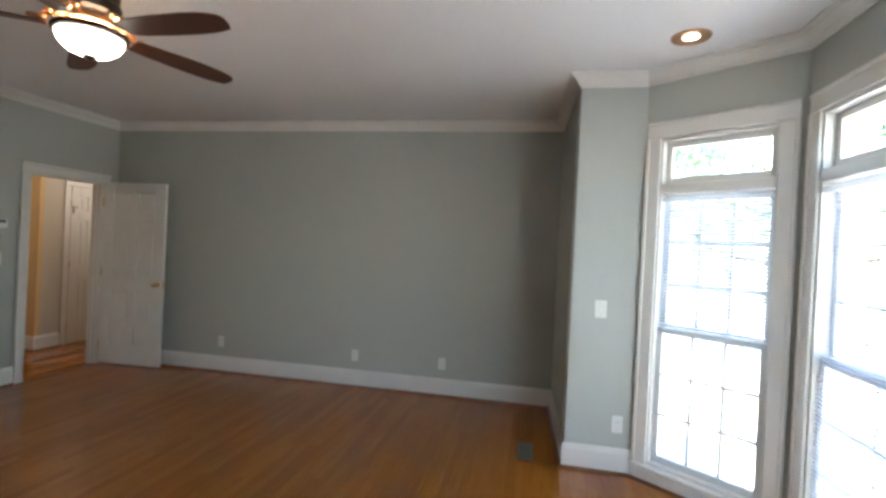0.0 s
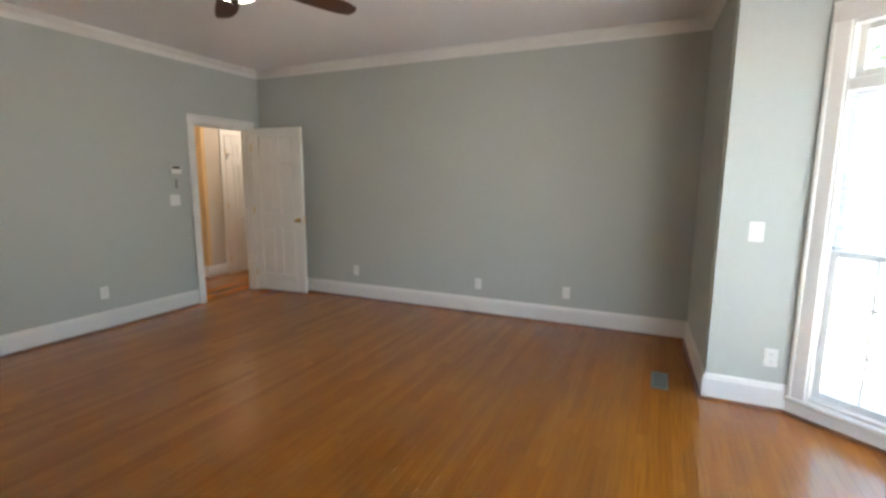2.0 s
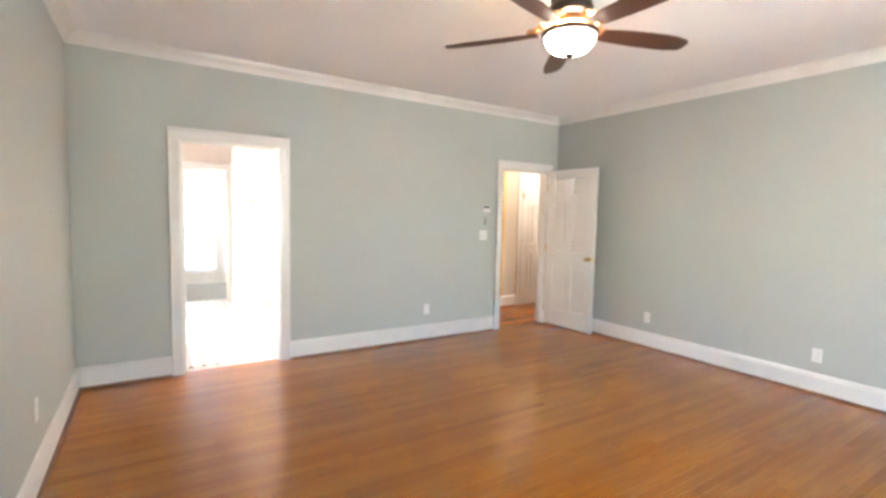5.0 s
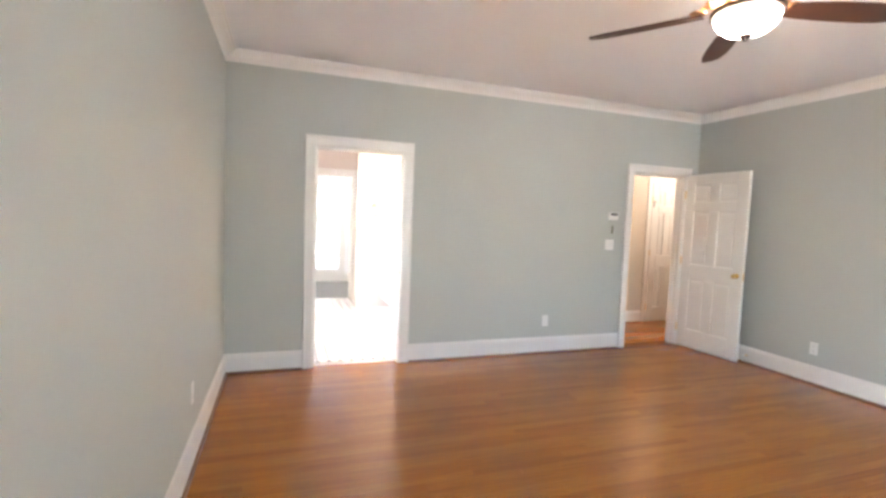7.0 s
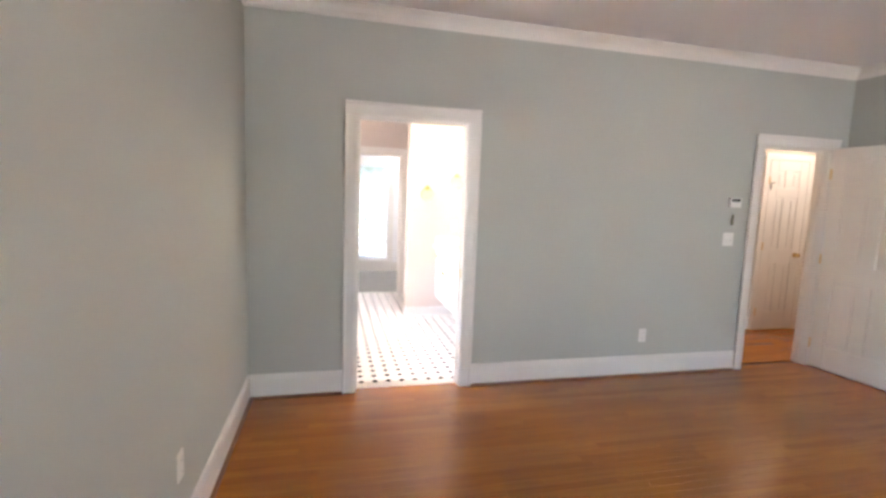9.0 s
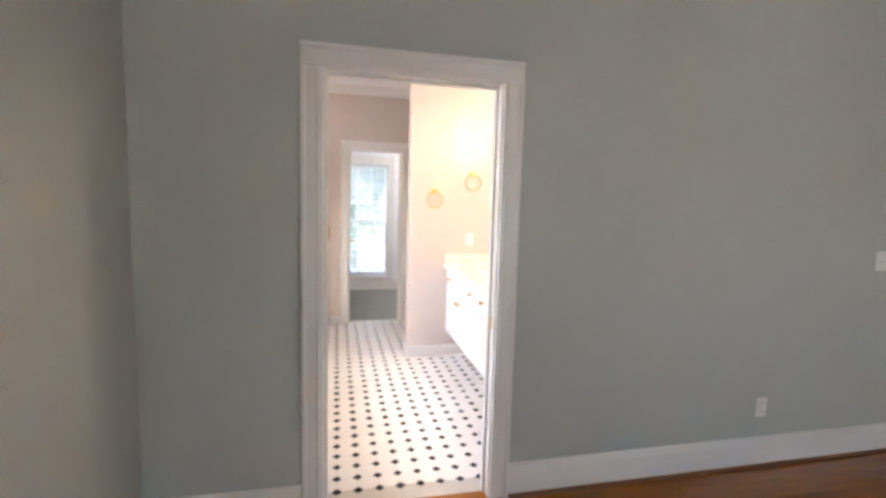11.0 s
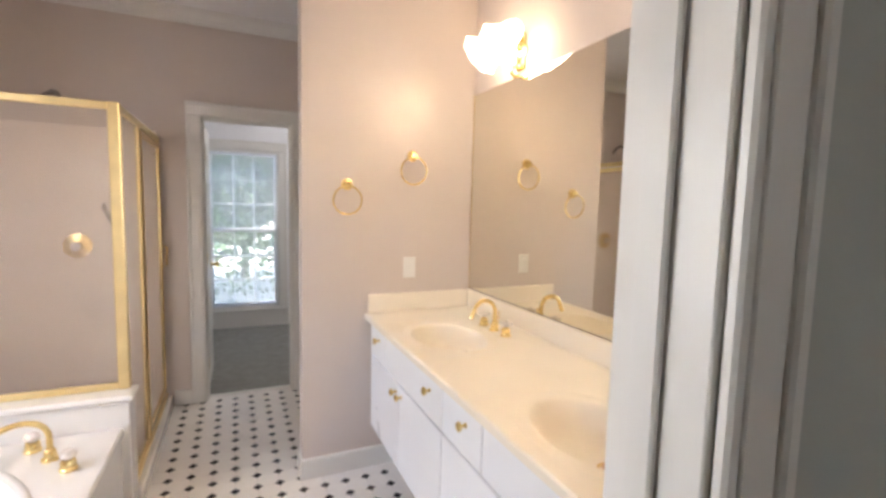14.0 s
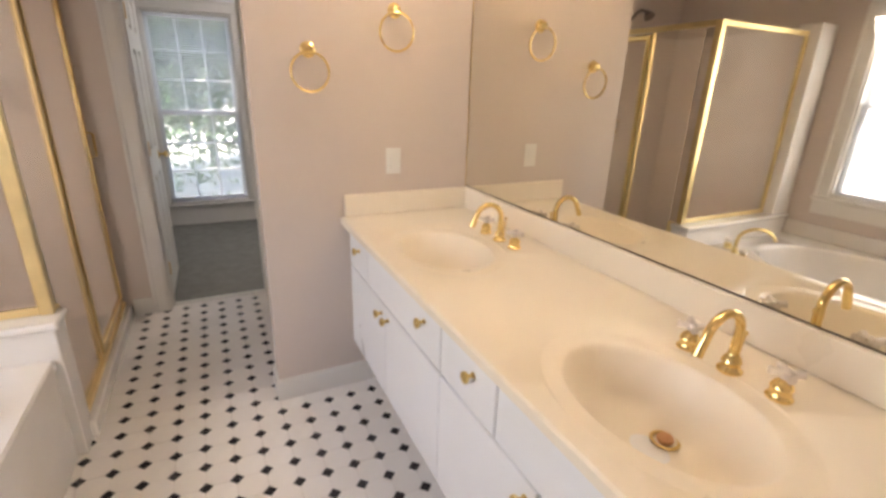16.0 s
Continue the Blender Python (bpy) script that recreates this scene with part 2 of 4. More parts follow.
# ---- mesh tools ----
class Shape:
    """A growing list of corners and faces."""

    def __init__(self):
        self.v, self.f = [], []

    def add(self, verts, faces, m=None):
        n = len(self.v)
        self.v += [tuple(m @ Vector(p)) for p in verts] if m else [tuple(p) for p in verts]
        self.f += [tuple(i + n for i in f) for f in faces]
        return self

    def box(self, x0, y0, z0, x1, y1, z1, c=0.0, m=None):
        x0, x1, y0, y1, z0, z1 = min(x0, x1), max(x0, x1), min(y0, y1), max(y0, y1), min(z0, z1), max(z0, z1)
        if c <= 0:
            v = [(x, y, z) for x in (x0, x1) for y in (y0, y1) for z in (z0, z1)]
            return self.add(v, [(0, 1, 3, 2), (4, 6, 7, 5), (0, 4, 5, 1), (2, 3, 7, 6), (0, 2, 6, 4), (1, 5, 7, 3)], m)
        c = min(c, (x1 - x0) * 0.49, (y1 - y0) * 0.49, (z1 - z0) * 0.49)
        cx, cy, cz = (x0 + x1) / 2, (y0 + y1) / 2, (z0 + z1) / 2
        hx, hy, hz = (x1 - x0) / 2, (y1 - y0) / 2, (z1 - z0) / 2
        v, index = [], {}
        for sx in (-1, 1):
            for sy in (-1, 1):
                for sz in (-1, 1):
                    for k, (a, b, d) in enumerate(((0, c, c), (c, 0, c), (c, c, 0))):
                        index[sx, sy, sz, k] = len(v)
                        v.append((cx + sx * (hx - a), cy + sy * (hy - b), cz + sz * (hz - d)))
        f = []
        for s in (-1, 1):
            o = [(-1, -1), (1, -1), (1, 1), (-1, 1)]
            f.append([index[s, a, b, 0] for a, b in o][::s])
            f.append([index[a, s, b, 1] for a, b in o][::-s])
            f.append([index[a, b, s, 2] for a, b in o][::s])
        for a in (-1, 1):
            for b in (-1, 1):
                w = a * b
                f.append([index[a, b, -1, 0], index[a, b, -1, 1], index[a, b, 1, 1], index[a, b, 1, 0]][::w])
                f.append([index[a, -1, b, 0], index[a, 1, b, 0], index[a, 1, b, 2], index[a, -1, b, 2]][::w])
                f.append([index[-1, a, b, 1], index[-1, a, b, 2], index[1, a, b, 2], index[1, a, b, 1]][::w])
                for s in (-1, 1):
                    f.append([index[s, a, b, 0], index[s, a, b, 1], index[s, a, b, 2]][::w * s])
        return self.add(v, f, m)

    def lathe(self, profile, m=None, n=24, flute=0.0, flutes=0):
        v, f = [], []
        for k in range(n):
            a = 2 * math.pi * k / n
            for i, (r, z) in enumerate(profile):
                q = r * (1 + flute * math.cos(flutes * a) * i / len(profile)) if flutes else r
                v.append((q * math.cos(a), q * math.sin(a), z))
        p = len(profile)
        for k in range(n):
            for i in range(p - 1):
                a, b = k * p + i, (k + 1) % n * p + i
                f.append((a, b, b + 1, a + 1))
        return self.add(v, f, m)

    def tube(self, points, r, n=10, radii=None, caps=True):
        pts = [Vector(p) for p in points]
        v, f = [], []
        up = Vector((0.13, 0.21, 0.97))
        for i, p in enumerate(pts):
            d = (pts[min(i + 1, len(pts) - 1)] - pts[max(i - 1, 0)]).normalized()
            if abs(d.dot(up)) > 0.97:
                up = Vector((0.9, 0.3, 0.1))
            a = d.cross(up).normalized()
            b = d.cross(a)
            q = radii[i] if radii else r
            v += [tuple(p + q * (math.cos(2 * math.pi * k / n) * a + math.sin(2 * math.pi * k / n) * b)) for k in range(n)]
        for i in range(len(pts) - 1):
            for k in range(n):
                f.append((i * n + k, i * n + (k + 1) % n, (i + 1) * n + (k + 1) % n, (i + 1) * n + k))
        if caps:
            f += [tuple(range(n)), tuple(range((len(pts) - 1) * n, len(pts) * n))]
        return self.add(v, f)

    def ring(self, m, big, r, n=40, k=10):
        v, f = [], []
        for i in range(n):
            a = 2 * math.pi * i / n
            for j in range(k):
                b = 2 * math.pi * j / k
                q = big + r * math.cos(b)
                v.append((q * math.cos(a), q * math.sin(a), r * math.sin(b)))
        for i in range(n):
            for j in range(k):
                f.append((i * k + j, (i + 1) % n * k + j, (i + 1) % n * k + (j + 1) % k, i * k + (j + 1) % k))
        return self.add(v, f, m)

    def sweep(self, path, profile, closed=False):
        """A moulding along a line on plan; the profile's first number goes to the left of the way."""
        pts = [Vector((x, y, 0)) for x, y in path]
        n, k = len(pts), len(profile)
        v, f = [], []
        for i, p in enumerate(pts):
            a = (p - pts[i - 1]).normalized() if i or closed else None
            b = (pts[(i + 1) % n] - p).normalized() if i < n - 1 or closed else None
            a, b = a or b, b or a
            na, nb = Vector((-a.y, a.x, 0)), Vector((-b.y, b.x, 0))
            mit = (na + nb).normalized()
            mit = mit / max(0.3, mit.dot(na))
            v += [(p.x + mit.x * d, p.y + mit.y * d, z) for d, z in profile]
        for i in range(n if closed else n - 1):
            j = (i + 1) % n
            for q in range(k):
                f.append((i * k + q, j * k + q, j * k + (q + 1) % k, i * k + (q + 1) % k))
        if not closed:
            f += [tuple(range(k)), tuple(range((n - 1) * k, n * k))[::-1]]
        return self.add(v, f)

    def holed(self, x0, y0, x1, y1, z, cx, cy, a, b, rings, n=56):
        """A level plate with an oval bowl sunk in it. rings: share of the oval, depth."""
        angles = sorted([2 * math.pi * k / n for k in range(n)] + [math.atan2(y - cy, x - cx) % (2 * math.pi) for x in (x0, x1) for y in (y0, y1)])
        rows = []
        for t in angles:
            c, s = math.cos(t), math.sin(t)
            lim = min(((x1 if c > 0 else x0) - cx) / c if abs(c) > 1e-9 else 9e9, ((y1 if s > 0 else y0) - cy) / s if abs(s) > 1e-9 else 9e9)
            e = 1 / math.sqrt((c / a) ** 2 + (s / b) ** 2)
            rows.append([(cx + c * lim, cy + s * lim, z)] + [(cx + c * e * q, cy + s * e * q, z - d) for q, d in rings])
        k = len(rows[0])
        v = [p for r in rows for p in r]
        f = []
        for i in range(len(rows)):
            j = (i + 1) % len(rows)
            for q in range(k - 1):
                f.append((i * k + q, i * k + q + 1, j * k + q + 1, j * k + q))
        f.append(tuple(i * k + k - 1 for i in range(len(rows)))[::-1])
        f = [g[::-1] for g in f]
        return self.add(v, f)

    def mesh(self, name, material, smooth=False, weld=0.0):
        me = bpy.data.meshes.new(name)
        me.from_pydata(self.v, [], self.f)
        bm = bmesh.new()
        bm.from_mesh(me)
        if weld:
            bmesh.ops.remove_doubles(bm, verts=bm.verts, dist=weld)
        bmesh.ops.recalc_face_normals(bm, faces=bm.faces)
        for e in bm.edges:
            e.smooth = len(e.link_faces) == 2 and e.calc_face_angle(0) < radians(38)
        for face in bm.faces:
            face.smooth = smooth
        bm.to_mesh(me)
        bm.free()
        me.materials.append(material)
        return me


def part(name, shape, material, parent=None, label="", smooth=False, weld=0.0):
    ob = new(name, shape.mesh(name, material, smooth, weld))
    if parent:
        ob.parent = parent
    if label:
        ob["label"] = label
    return ob


def thing(name, label, category, group="", kind="", at=None):
    ob = tagged(new(name), label, category, group, kind)
    if at is not None:
        ob.matrix_world = at if isinstance(at, Matrix) else Matrix.Translation(at)
    return ob


def frame_on(p0, p1):
    """Along a wall from p0 to p1 on plan: x along it, y into the room (to the left of the way), z up."""
    d = (Vector((*p1, 0)) - Vector((*p0, 0))).normalized()
    m = Matrix(((d.x, -d.y, 0, p0[0]), (d.y, d.x, 0, p0[1]), (0, 0, 1, 0), (0, 0, 0, 1)))
    return m

# ---- the large structure ----
CEILING = 2.747
BED = [(-4.80, -0.755), (0.71, -0.755), (0.71, 0.74), (1.411, 1.29), (1.411, 2.737), (0.71, 3.285), (0.266, 3.285), (0.212, 4.50), (-4.80, 4.44)]
BATH = [(-4.92, -1.22), (-4.92, 1.68), (-8.235, 1.68), (-8.235, -1.22)]
HALL = [(-4.92, 6.2), (-5.90, 6.2), (-5.90, 4.43), (-7.6, 4.43), (-7.6, 2.6), (-4.92, 2.6)]
CLOSET = [(-8.37, -0.9), (-8.37, 2.2), (-10.35, 2.2), (-10.35, -0.9)]


def wall(name, p0, p1, thick, material, openings=(), label="", top=CEILING, over=0.0, cut=(0.0, 0.0)):
    """A wall whose room side runs from p0 to p1, the room to the left. openings: from, to, sill, head."""
    length = (Vector(p1) - Vector(p0)).length
    s, m = Shape(), frame_on(p0, p1)
    at = cut[0] - over
    for a, b, z0, z1 in sorted(openings):
        s.box(at, -thick, -0.02, a, 0, top + 0.02, m=m)
        if z0 > 0:
            s.box(a, -thick, -0.02, b, 0, z0, m=m)
        s.box(a, -thick, z1, b, 0, top + 0.02, m=m)
        at = b
    s.box(at, -thick, -0.02, length + over - cut[1], 0, top + 0.02, m=m)
    ob = part(name, s, material)
    return tagged(ob, label, "wall", kind="structure")


SAGE = "smooth grey-green painted bedroom wall"
PINK = "smooth dusty pink painted bathroom wall"
BATH_DOOR = (-0.016, 0.803, 0.0, 2.035)
HALL_DOOR = (3.49, 4.25, 0.0, 2.035)
FAR_DOOR = (0.178, 0.80, 0.0, 2.062)
WIN_A = (0.10, 0.775, 0.118, 2.295)
WIN_B = (0.13, 1.32, 0.118, 2.295)
# bedroom
wall("wall_south", BED[0], BED[1], 0.12, WALL_SAGE, label=SAGE, over=0.12)
wall("wall_east_south", BED[1], BED[2], 0.12, WALL_SAGE, label=SAGE)
wall("wall_bay_south", BED[2], BED[3], 0.12, WALL_SAGE, [WIN_A], label=SAGE)
wall("wall_bay_middle", BED[3], BED[4], 0.12, WALL_SAGE, [WIN_B], label=SAGE)
wall("wall_bay_north", BED[4], BED[5], 0.12, WALL_SAGE, [(0.89 - WIN_A[1], 0.89 - WIN_A[0], WIN_A[2], WIN_A[3])], label=SAGE)
wall("wall_bay_return", BED[5], BED[6], 0.12, WALL_SAGE, label=SAGE)
wall("wall_east_north", BED[6], BED[7], 0.12, WALL_SAGE, label=SAGE, cut=(0.1205, 0))
wall("wall_north", BED[7], BED[8], 0.12, WALL_SAGE, label=SAGE, over=0.0)


def mirrored(o, length):
    return (length - o[1], length - o[0], o[2], o[3])


def along(o, start, sign=1):
    a, b = sorted(((o[0] - start) * sign, (o[1] - start) * sign))
    return (a, b, o[2], o[3])


wall("wall_west", BED[8], BED[0], 0.058, WALL_SAGE, [along(BATH_DOOR, 4.44, -1), along(HALL_DOOR, 4.44, -1)], label=SAGE, over=0.0)
# bathroom
wall("wall_bath_east", BATH[0], BATH[1], 0.058, WALL_BATH, [along(BATH_DOOR, -1.22)], label=PINK)
wall("wall_bath_north", BATH[1], BATH[2], 0.12, WALL_BATH, label=PINK, over=0.058)
wall("wall_bath_west", BATH[2], BATH[3], 0.058, WALL_BATH, [along(FAR_DOOR, 1.68, -1)], label=PINK)
BATH_WIN = (-6.705, -5.14, 0.775, 2.05)
wall("wall_bath_south", BATH[3], BATH[0], 0.12, WALL_BATH, [along(BATH_WIN, -8.235)], label=PINK, over=0.058)
s = Shape().box(-7.098, 0.706, -0.02, -6.976, 1.679, CEILING + 0.02)
tagged(part("wall_bath_stub", s, WALL_BATH), "short dusty pink wall beside the vanity", "wall", kind="structure")
# hall and carpeted room
CREAM = "warm cream painted hallway wall"
for i in range(6):
    a, b = HALL[i], HALL[(i + 1) % 6]
    # the third wall gets the colour with warm lamplight painted in
    wall("wall_hall_%d" % (i + 1), a, b, 0.058, WALL_LAMPLIT if i == 2 else WALL_HALL, [along(HALL_DOOR, 2.6)] if i == 5 else [], label="hallway wall with warm orange lamplight painted into its colour" if i == 2 else CREAM, cut=(0, 0.0585) if i == 1 else (0, 0))
PALE = "pale painted wall of the carpeted room"
CLOSET_WIN = (0.10, 0.87, 0.22, 2.05)
wall("wall_closet_east", CLOSET[0], CLOSET[1], 0.058, WALL_CLOSET, [along(FAR_DOOR, -0.9)], label=PALE)
wall("wall_closet_north", CLOSET[1], CLOSET[2], 0.12, WALL_CLOSET, label=PALE, over=0.1)
wall("wall_closet_west", CLOSET[2], CLOSET[3], 0.12, WALL_CLOSET, [along(CLOSET_WIN, 2.2, -1)], label=PALE)
wall("wall_closet_south", CLOSET[3], CLOSET[0], 0.12, WALL_CLOSET, label=PALE, over=0.1)


def slab(name, x0, y0, x1, y1, z0, z1, material, label, category):
    return tagged(part(name, Shape().box(x0, y0, z0, x1, y1, z1), material), label, category, kind="structure")


slab("ceiling_bedroom", -4.86, -0.87, 1.55, 4.63, CEILING, CEILING + 0.12, CEIL, "smooth white painted bedroom ceiling", "ceiling")
slab("ceiling_bathroom", -8.31, -1.34, -4.865, 1.80, CEILING, CEILING + 0.12, CEIL, "smooth white painted bathroom ceiling", "ceiling")
slab("ceiling_hall", -7.7, 1.81, -4.865, 6.3, CEILING, CEILING + 0.12, CEIL, "white painted hallway ceiling", "ceiling")
slab("ceiling_closet", -10.5, -1.0, -8.315, 2.3, CEILING, CEILING + 0.12, CEIL, "white painted ceiling of the carpeted room", "ceiling")
outline = [(-4.86, -0.87), (0.80, -0.87), (0.80, 0.68), (1.50, 1.25), (1.50, 2.78), (0.76, 3.36), (0.35, 3.36), (0.30, 4.60), (-4.86, 4.54)]
sub = Shape().add([(x, y, z) for z in (-0.05, -0.012) for x, y in outline], [tuple(range(8, -1, -1)), tuple(range(9, 18))] + [(i, (i + 1) % 9, (i + 1) % 9 + 9, i + 9) for i in range(9)])
floor_bed = tagged(part("floor_bedroom", sub, SUBFLOOR), "honey-coloured varnished oak strip floor", "wood floor", kind="structure")
floor_hall = slab("floor_hall", -7.7, 2.5, -4.862, 6.3, -0.05, -0.012, SUBFLOOR, "orange-toned oak strip floor of the hallway", "wood floor")
floor_bath = slab("floor_bathroom", -8.30, -1.34, -4.862, 1.80, -0.05, -0.004, GROUT, "white octagon tile floor with small black dots", "tile floor")
slab("floor_closet", -10.45, -1.0, -8.302, 2.3, -0.05, 0.004, CARPET, "grey cut-pile carpet floor", "carpet")
slab("threshold", -8.330, 0.178, -8.285, 0.80, 0.0042, 0.010, TRIM, "thin white strip between tile and carpet", "threshold")


# ---- mouldings ----
CROWN = [(-0.002, -0.084), (0.012, -0.084), (0.014, -0.070), (0.024, -0.066), (0.030, -0.048), (0.054, -0.026), (0.066, -0.022), (0.070, -0.011), (0.088, -0.009), (0.088, 0.001), (-0.002, 0.001)]
BASE = [(-0.002, 0.0), (0.017, 0.0), (0.017, 0.142), (0.013, 0.152), (0.012, 0.162), (0.006, 0.174), (-0.002, 0.176)]
QUARTER = [(0.0165, 0.0), (0.034, 0.0), (0.033, 0.008), (0.028, 0.014), (0.0165, 0.018)]


def crown(name, poly, label):
    s = Shape().sweep(poly, [(d, z + CEILING) for d, z in CROWN], True)
    tagged(part(name, s, TRIM), label, "crown moulding", kind="structure")


def base(name, path, label, shoe=True, profile=BASE):
    ob = tagged(part(name, Shape().sweep(path, profile), TRIM), label, "baseboard", kind="structure")
    if shoe:
        part("shoe_moulding", Shape().sweep(path, QUARTER), SHOE, ob, "brown stained quarter-round moulding")


crown("crown_trim_bedroom", BED, "white stepped crown moulding round the bedroom ceiling")
STUBBED = [BATH[0], BATH[1], (-6.976, 1.68), (-6.976, 0.706), (-7.098, 0.706), (-7.098, 1.68), BATH[2], BATH[3]]
crown("crown_trim_bathroom", STUBBED, "white stepped crown moulding round the bathroom ceiling")
WB = "tall white painted baseboard"
base("baseboard_1", [(-4.80, -0.10), (-4.80, -0.755), (0.71, -0.755), (0.71, 0.74)], WB)
base("baseboard_2", [(0.71, 3.285), (0.266, 3.285), (0.212, 4.50), (-4.80, 4.44), (-4.80, 4.345)], WB)
base("baseboard_3", [(-4.80, 3.40), (-4.80, 0.893)], WB)
LOW = [(-0.002, 0.0), (0.014, 0.0), (0.014, 0.095), (0.010, 0.108), (-0.002, 0.112)]
base("baseboard_4", [(-6.976, 1.66), (-6.976, 0.706), (-7.098, 0.706), (-7.098, 1.68), (-8.235, 1.68), (-8.235, 0.90)], "low white baseboard round the short pink wall", False, LOW)
base("baseboard_5", [(-8.235, 0.085), (-8.235, -0.02)], "low white baseboard beside the shower", False, LOW)
base("baseboard_6", [(-5.90, 4.745), (-5.90, 4.43), (-7.6, 4.43)], "white baseboard at the hallway corner", True)
base("baseboard_7", [(-10.35, 2.2), (-10.35, -0.9)], "white baseboard under the window", False)


# ---- door openings ----
def doorway(name, p0, p1, o, depth, label, far=True, w=0.088):
    """Jambs, stop and casings of an opening. o: from, to, sill, head along the wall p0 to p1."""
    m = frame_on(p0, p1)
    a, b, _, h = o
    root = thing(name, label, "door frame", kind="structure", at=m)
    for part_name, x0, x1, z0, z1 in (("jamb", a, a + 0.014, 0, h), ("jamb", b - 0.014, b, 0, h), ("head_jamb", a + 0.014, b - 0.014, h - 0.014, h)):
        part(part_name, Shape().box(x0, -depth - 0.001, z0, x1, 0.001, z1, 0.002), TRIM, root)
    mid = -depth * 0.55
    for part_name, x0, x1, z0, z1 in (("stop", a + 0.0141, a + 0.025, 0, h - 0.0255), ("stop", b - 0.025, b - 0.0141, 0, h - 0.0255), ("stop", a + 0.0141, b - 0.0141, h - 0.025, h - 0.0141)):
        part(part_name, Shape().box(x0, mid - 0.018, z0, x1, mid + 0.018, z1, 0.003), TRIM, root)
    for side in ((0, 1) if far else (0,)):
        q = 0.006 if side == 0 else -0.018
        for upright, x0, x1, z0, z1 in ((1, a - w, a + q, 0, h - q - 0.0002), (1, b - q, b + w, 0, h - q - 0.0002), (0, a - w, b + w, h - q, h + w)):
            s = Shape()
            if side == 0:
                y, t = 0.0015, 1
            else:
                y, t = -depth - 0.0015, -1
            s.box(x0, y, z0, x1, y + t * 0.016, z1, 0.004)
            if upright:
                outer = x0 if x0 < a - 0.02 else x1
                inner = x1 if x0 < a - 0.02 else x0
                sg = 1 if outer == x0 else -1
                s.box(outer, y, z0, outer + sg * 0.022, y + t * 0.025, z1, 0.004)
                s.box(inner - sg * 0.026, y, z0, inner - sg * 0.016, y + t * 0.0195, z1, 0.002)
            else:
                s.box(x0, y, z1 - 0.022, x1, y + t * 0.025, z1, 0.004)
                s.box(a + 0.006, y, z0 + 0.016, b - 0.006, y + t * 0.0195, z0 + 0.026, 0.002)
            part("casing", s, TRIM, root)
    return root


frame_bath = doorway("door_frame_1", BED[8], BED[0], along(BATH_DOOR, 4.44, -1), 0.12, "white moulded casing of the open bathroom doorway")
part("strike_plate", Shape().box(3.6512, -0.050, 0.86, 3.6526, -0.022, 0.925, 0.0005), DULLBRASS, frame_bath, "worn brass strike plate")
frame_hall = doorway("door_frame_2", BED[8], BED[0], along(HALL_DOOR, 4.44, -1), 0.12, "white moulded casing of the hallway doorway")
frame_far = doorway("door_frame_3", BATH[2], BATH[3], along(FAR_DOOR, 1.68, -1), 0.12, "white casing of the doorway to the carpeted room")


def six_panel_door(name, width, height, label, m, knob=0.0, hinge_side=True):
    """A moulded door leaf: x from the hinge, y through it, z up."""
    root = thing(name, label, "door", at=m)
    t = 0.035
    body = Shape().box(0, 0.015, 0, width, t - 0.015, height)
    st, mu = 0.115, 0.10
    rails = [(0, 0.215), (0.815, 0.985), (1.605, 1.715), (height - 0.115, height)]
    for x0, x1 in ((0, st), (width - st, width)):
        body.box(x0, 0, 0, x1, t, height, 0.004)
    for z0, z1 in rails:
        body.box(st, 0.0, z0, width - st, t, z1, 0.004)
    for k in range(3):
        body.box(width / 2 - mu / 2, 0.0, rails[k][1], width / 2 + mu / 2, t, rails[k + 1][0], 0.004)
    part("body", body, DOORWHITE, root)
    for k in range(3):
        for x0, x1 in ((st, width / 2 - mu / 2), (width / 2 + mu / 2, width - st)):
            z0, z1 = rails[k][1], rails[k + 1][0]
            s = Shape()
            for y0, y1 in ((0.004, 0.0165), (t - 0.0165, t - 0.004)):
                s.box(x0 + 0.030, y0, z0 + 0.030, x1 - 0.030, y1, z1 - 0.030, 0.0035)
            part("raised_panel", s, DOORWHITE, root)
    if knob:
        for sgn, y in ((-1, 0), (1, t)):
            mm = Matrix.Translation((width - 0.065, y, 0.915)) @ pose(0, 0, 0, -90 * sgn, 0, 0)
            k = part("door_knob", Shape().lathe([(0, 0), (0.031, 0), (0.031, 0.004), (0.012, 0.008), (0.010, 0.028), (0.020, 0.034), (0.027, 0.046), (0.024, 0.058), (0.012, 0.063), (0, 0.064)], mm, 20), GOLD, root, "polished brass knob", True)
        part("latch", Shape().box(width, 0.006, 0.875, width + 0.0015, t - 0.006, 0.955, 0.0005), DULLBRASS, root, "brass latch plate")
    for z in (0.22, 1.02, 1.80):
        h = Shape().tube([(-0.004, -0.006, z - 0.045), (-0.004, -0.006, z + 0.045)], 0.006, 8)
        h.box(-0.002, -0.002, z - 0.044, 0.0005, t * 0.8, z + 0.044)
        part("hinge", h, DULLBRASS, root, "brass hinge")
    return root


# bedroom door stands open against the north wall; its hinge is on the north jamb
ang = math.degrees(math.atan2(4.31 - 4.262, -4.022 + 4.79))
six_panel_door("bedroom_door", 0.758, 2.03, "white six-panel door standing open by the wall", pose(-4.772, 4.256, 0.012, 0, 0, ang), 1)
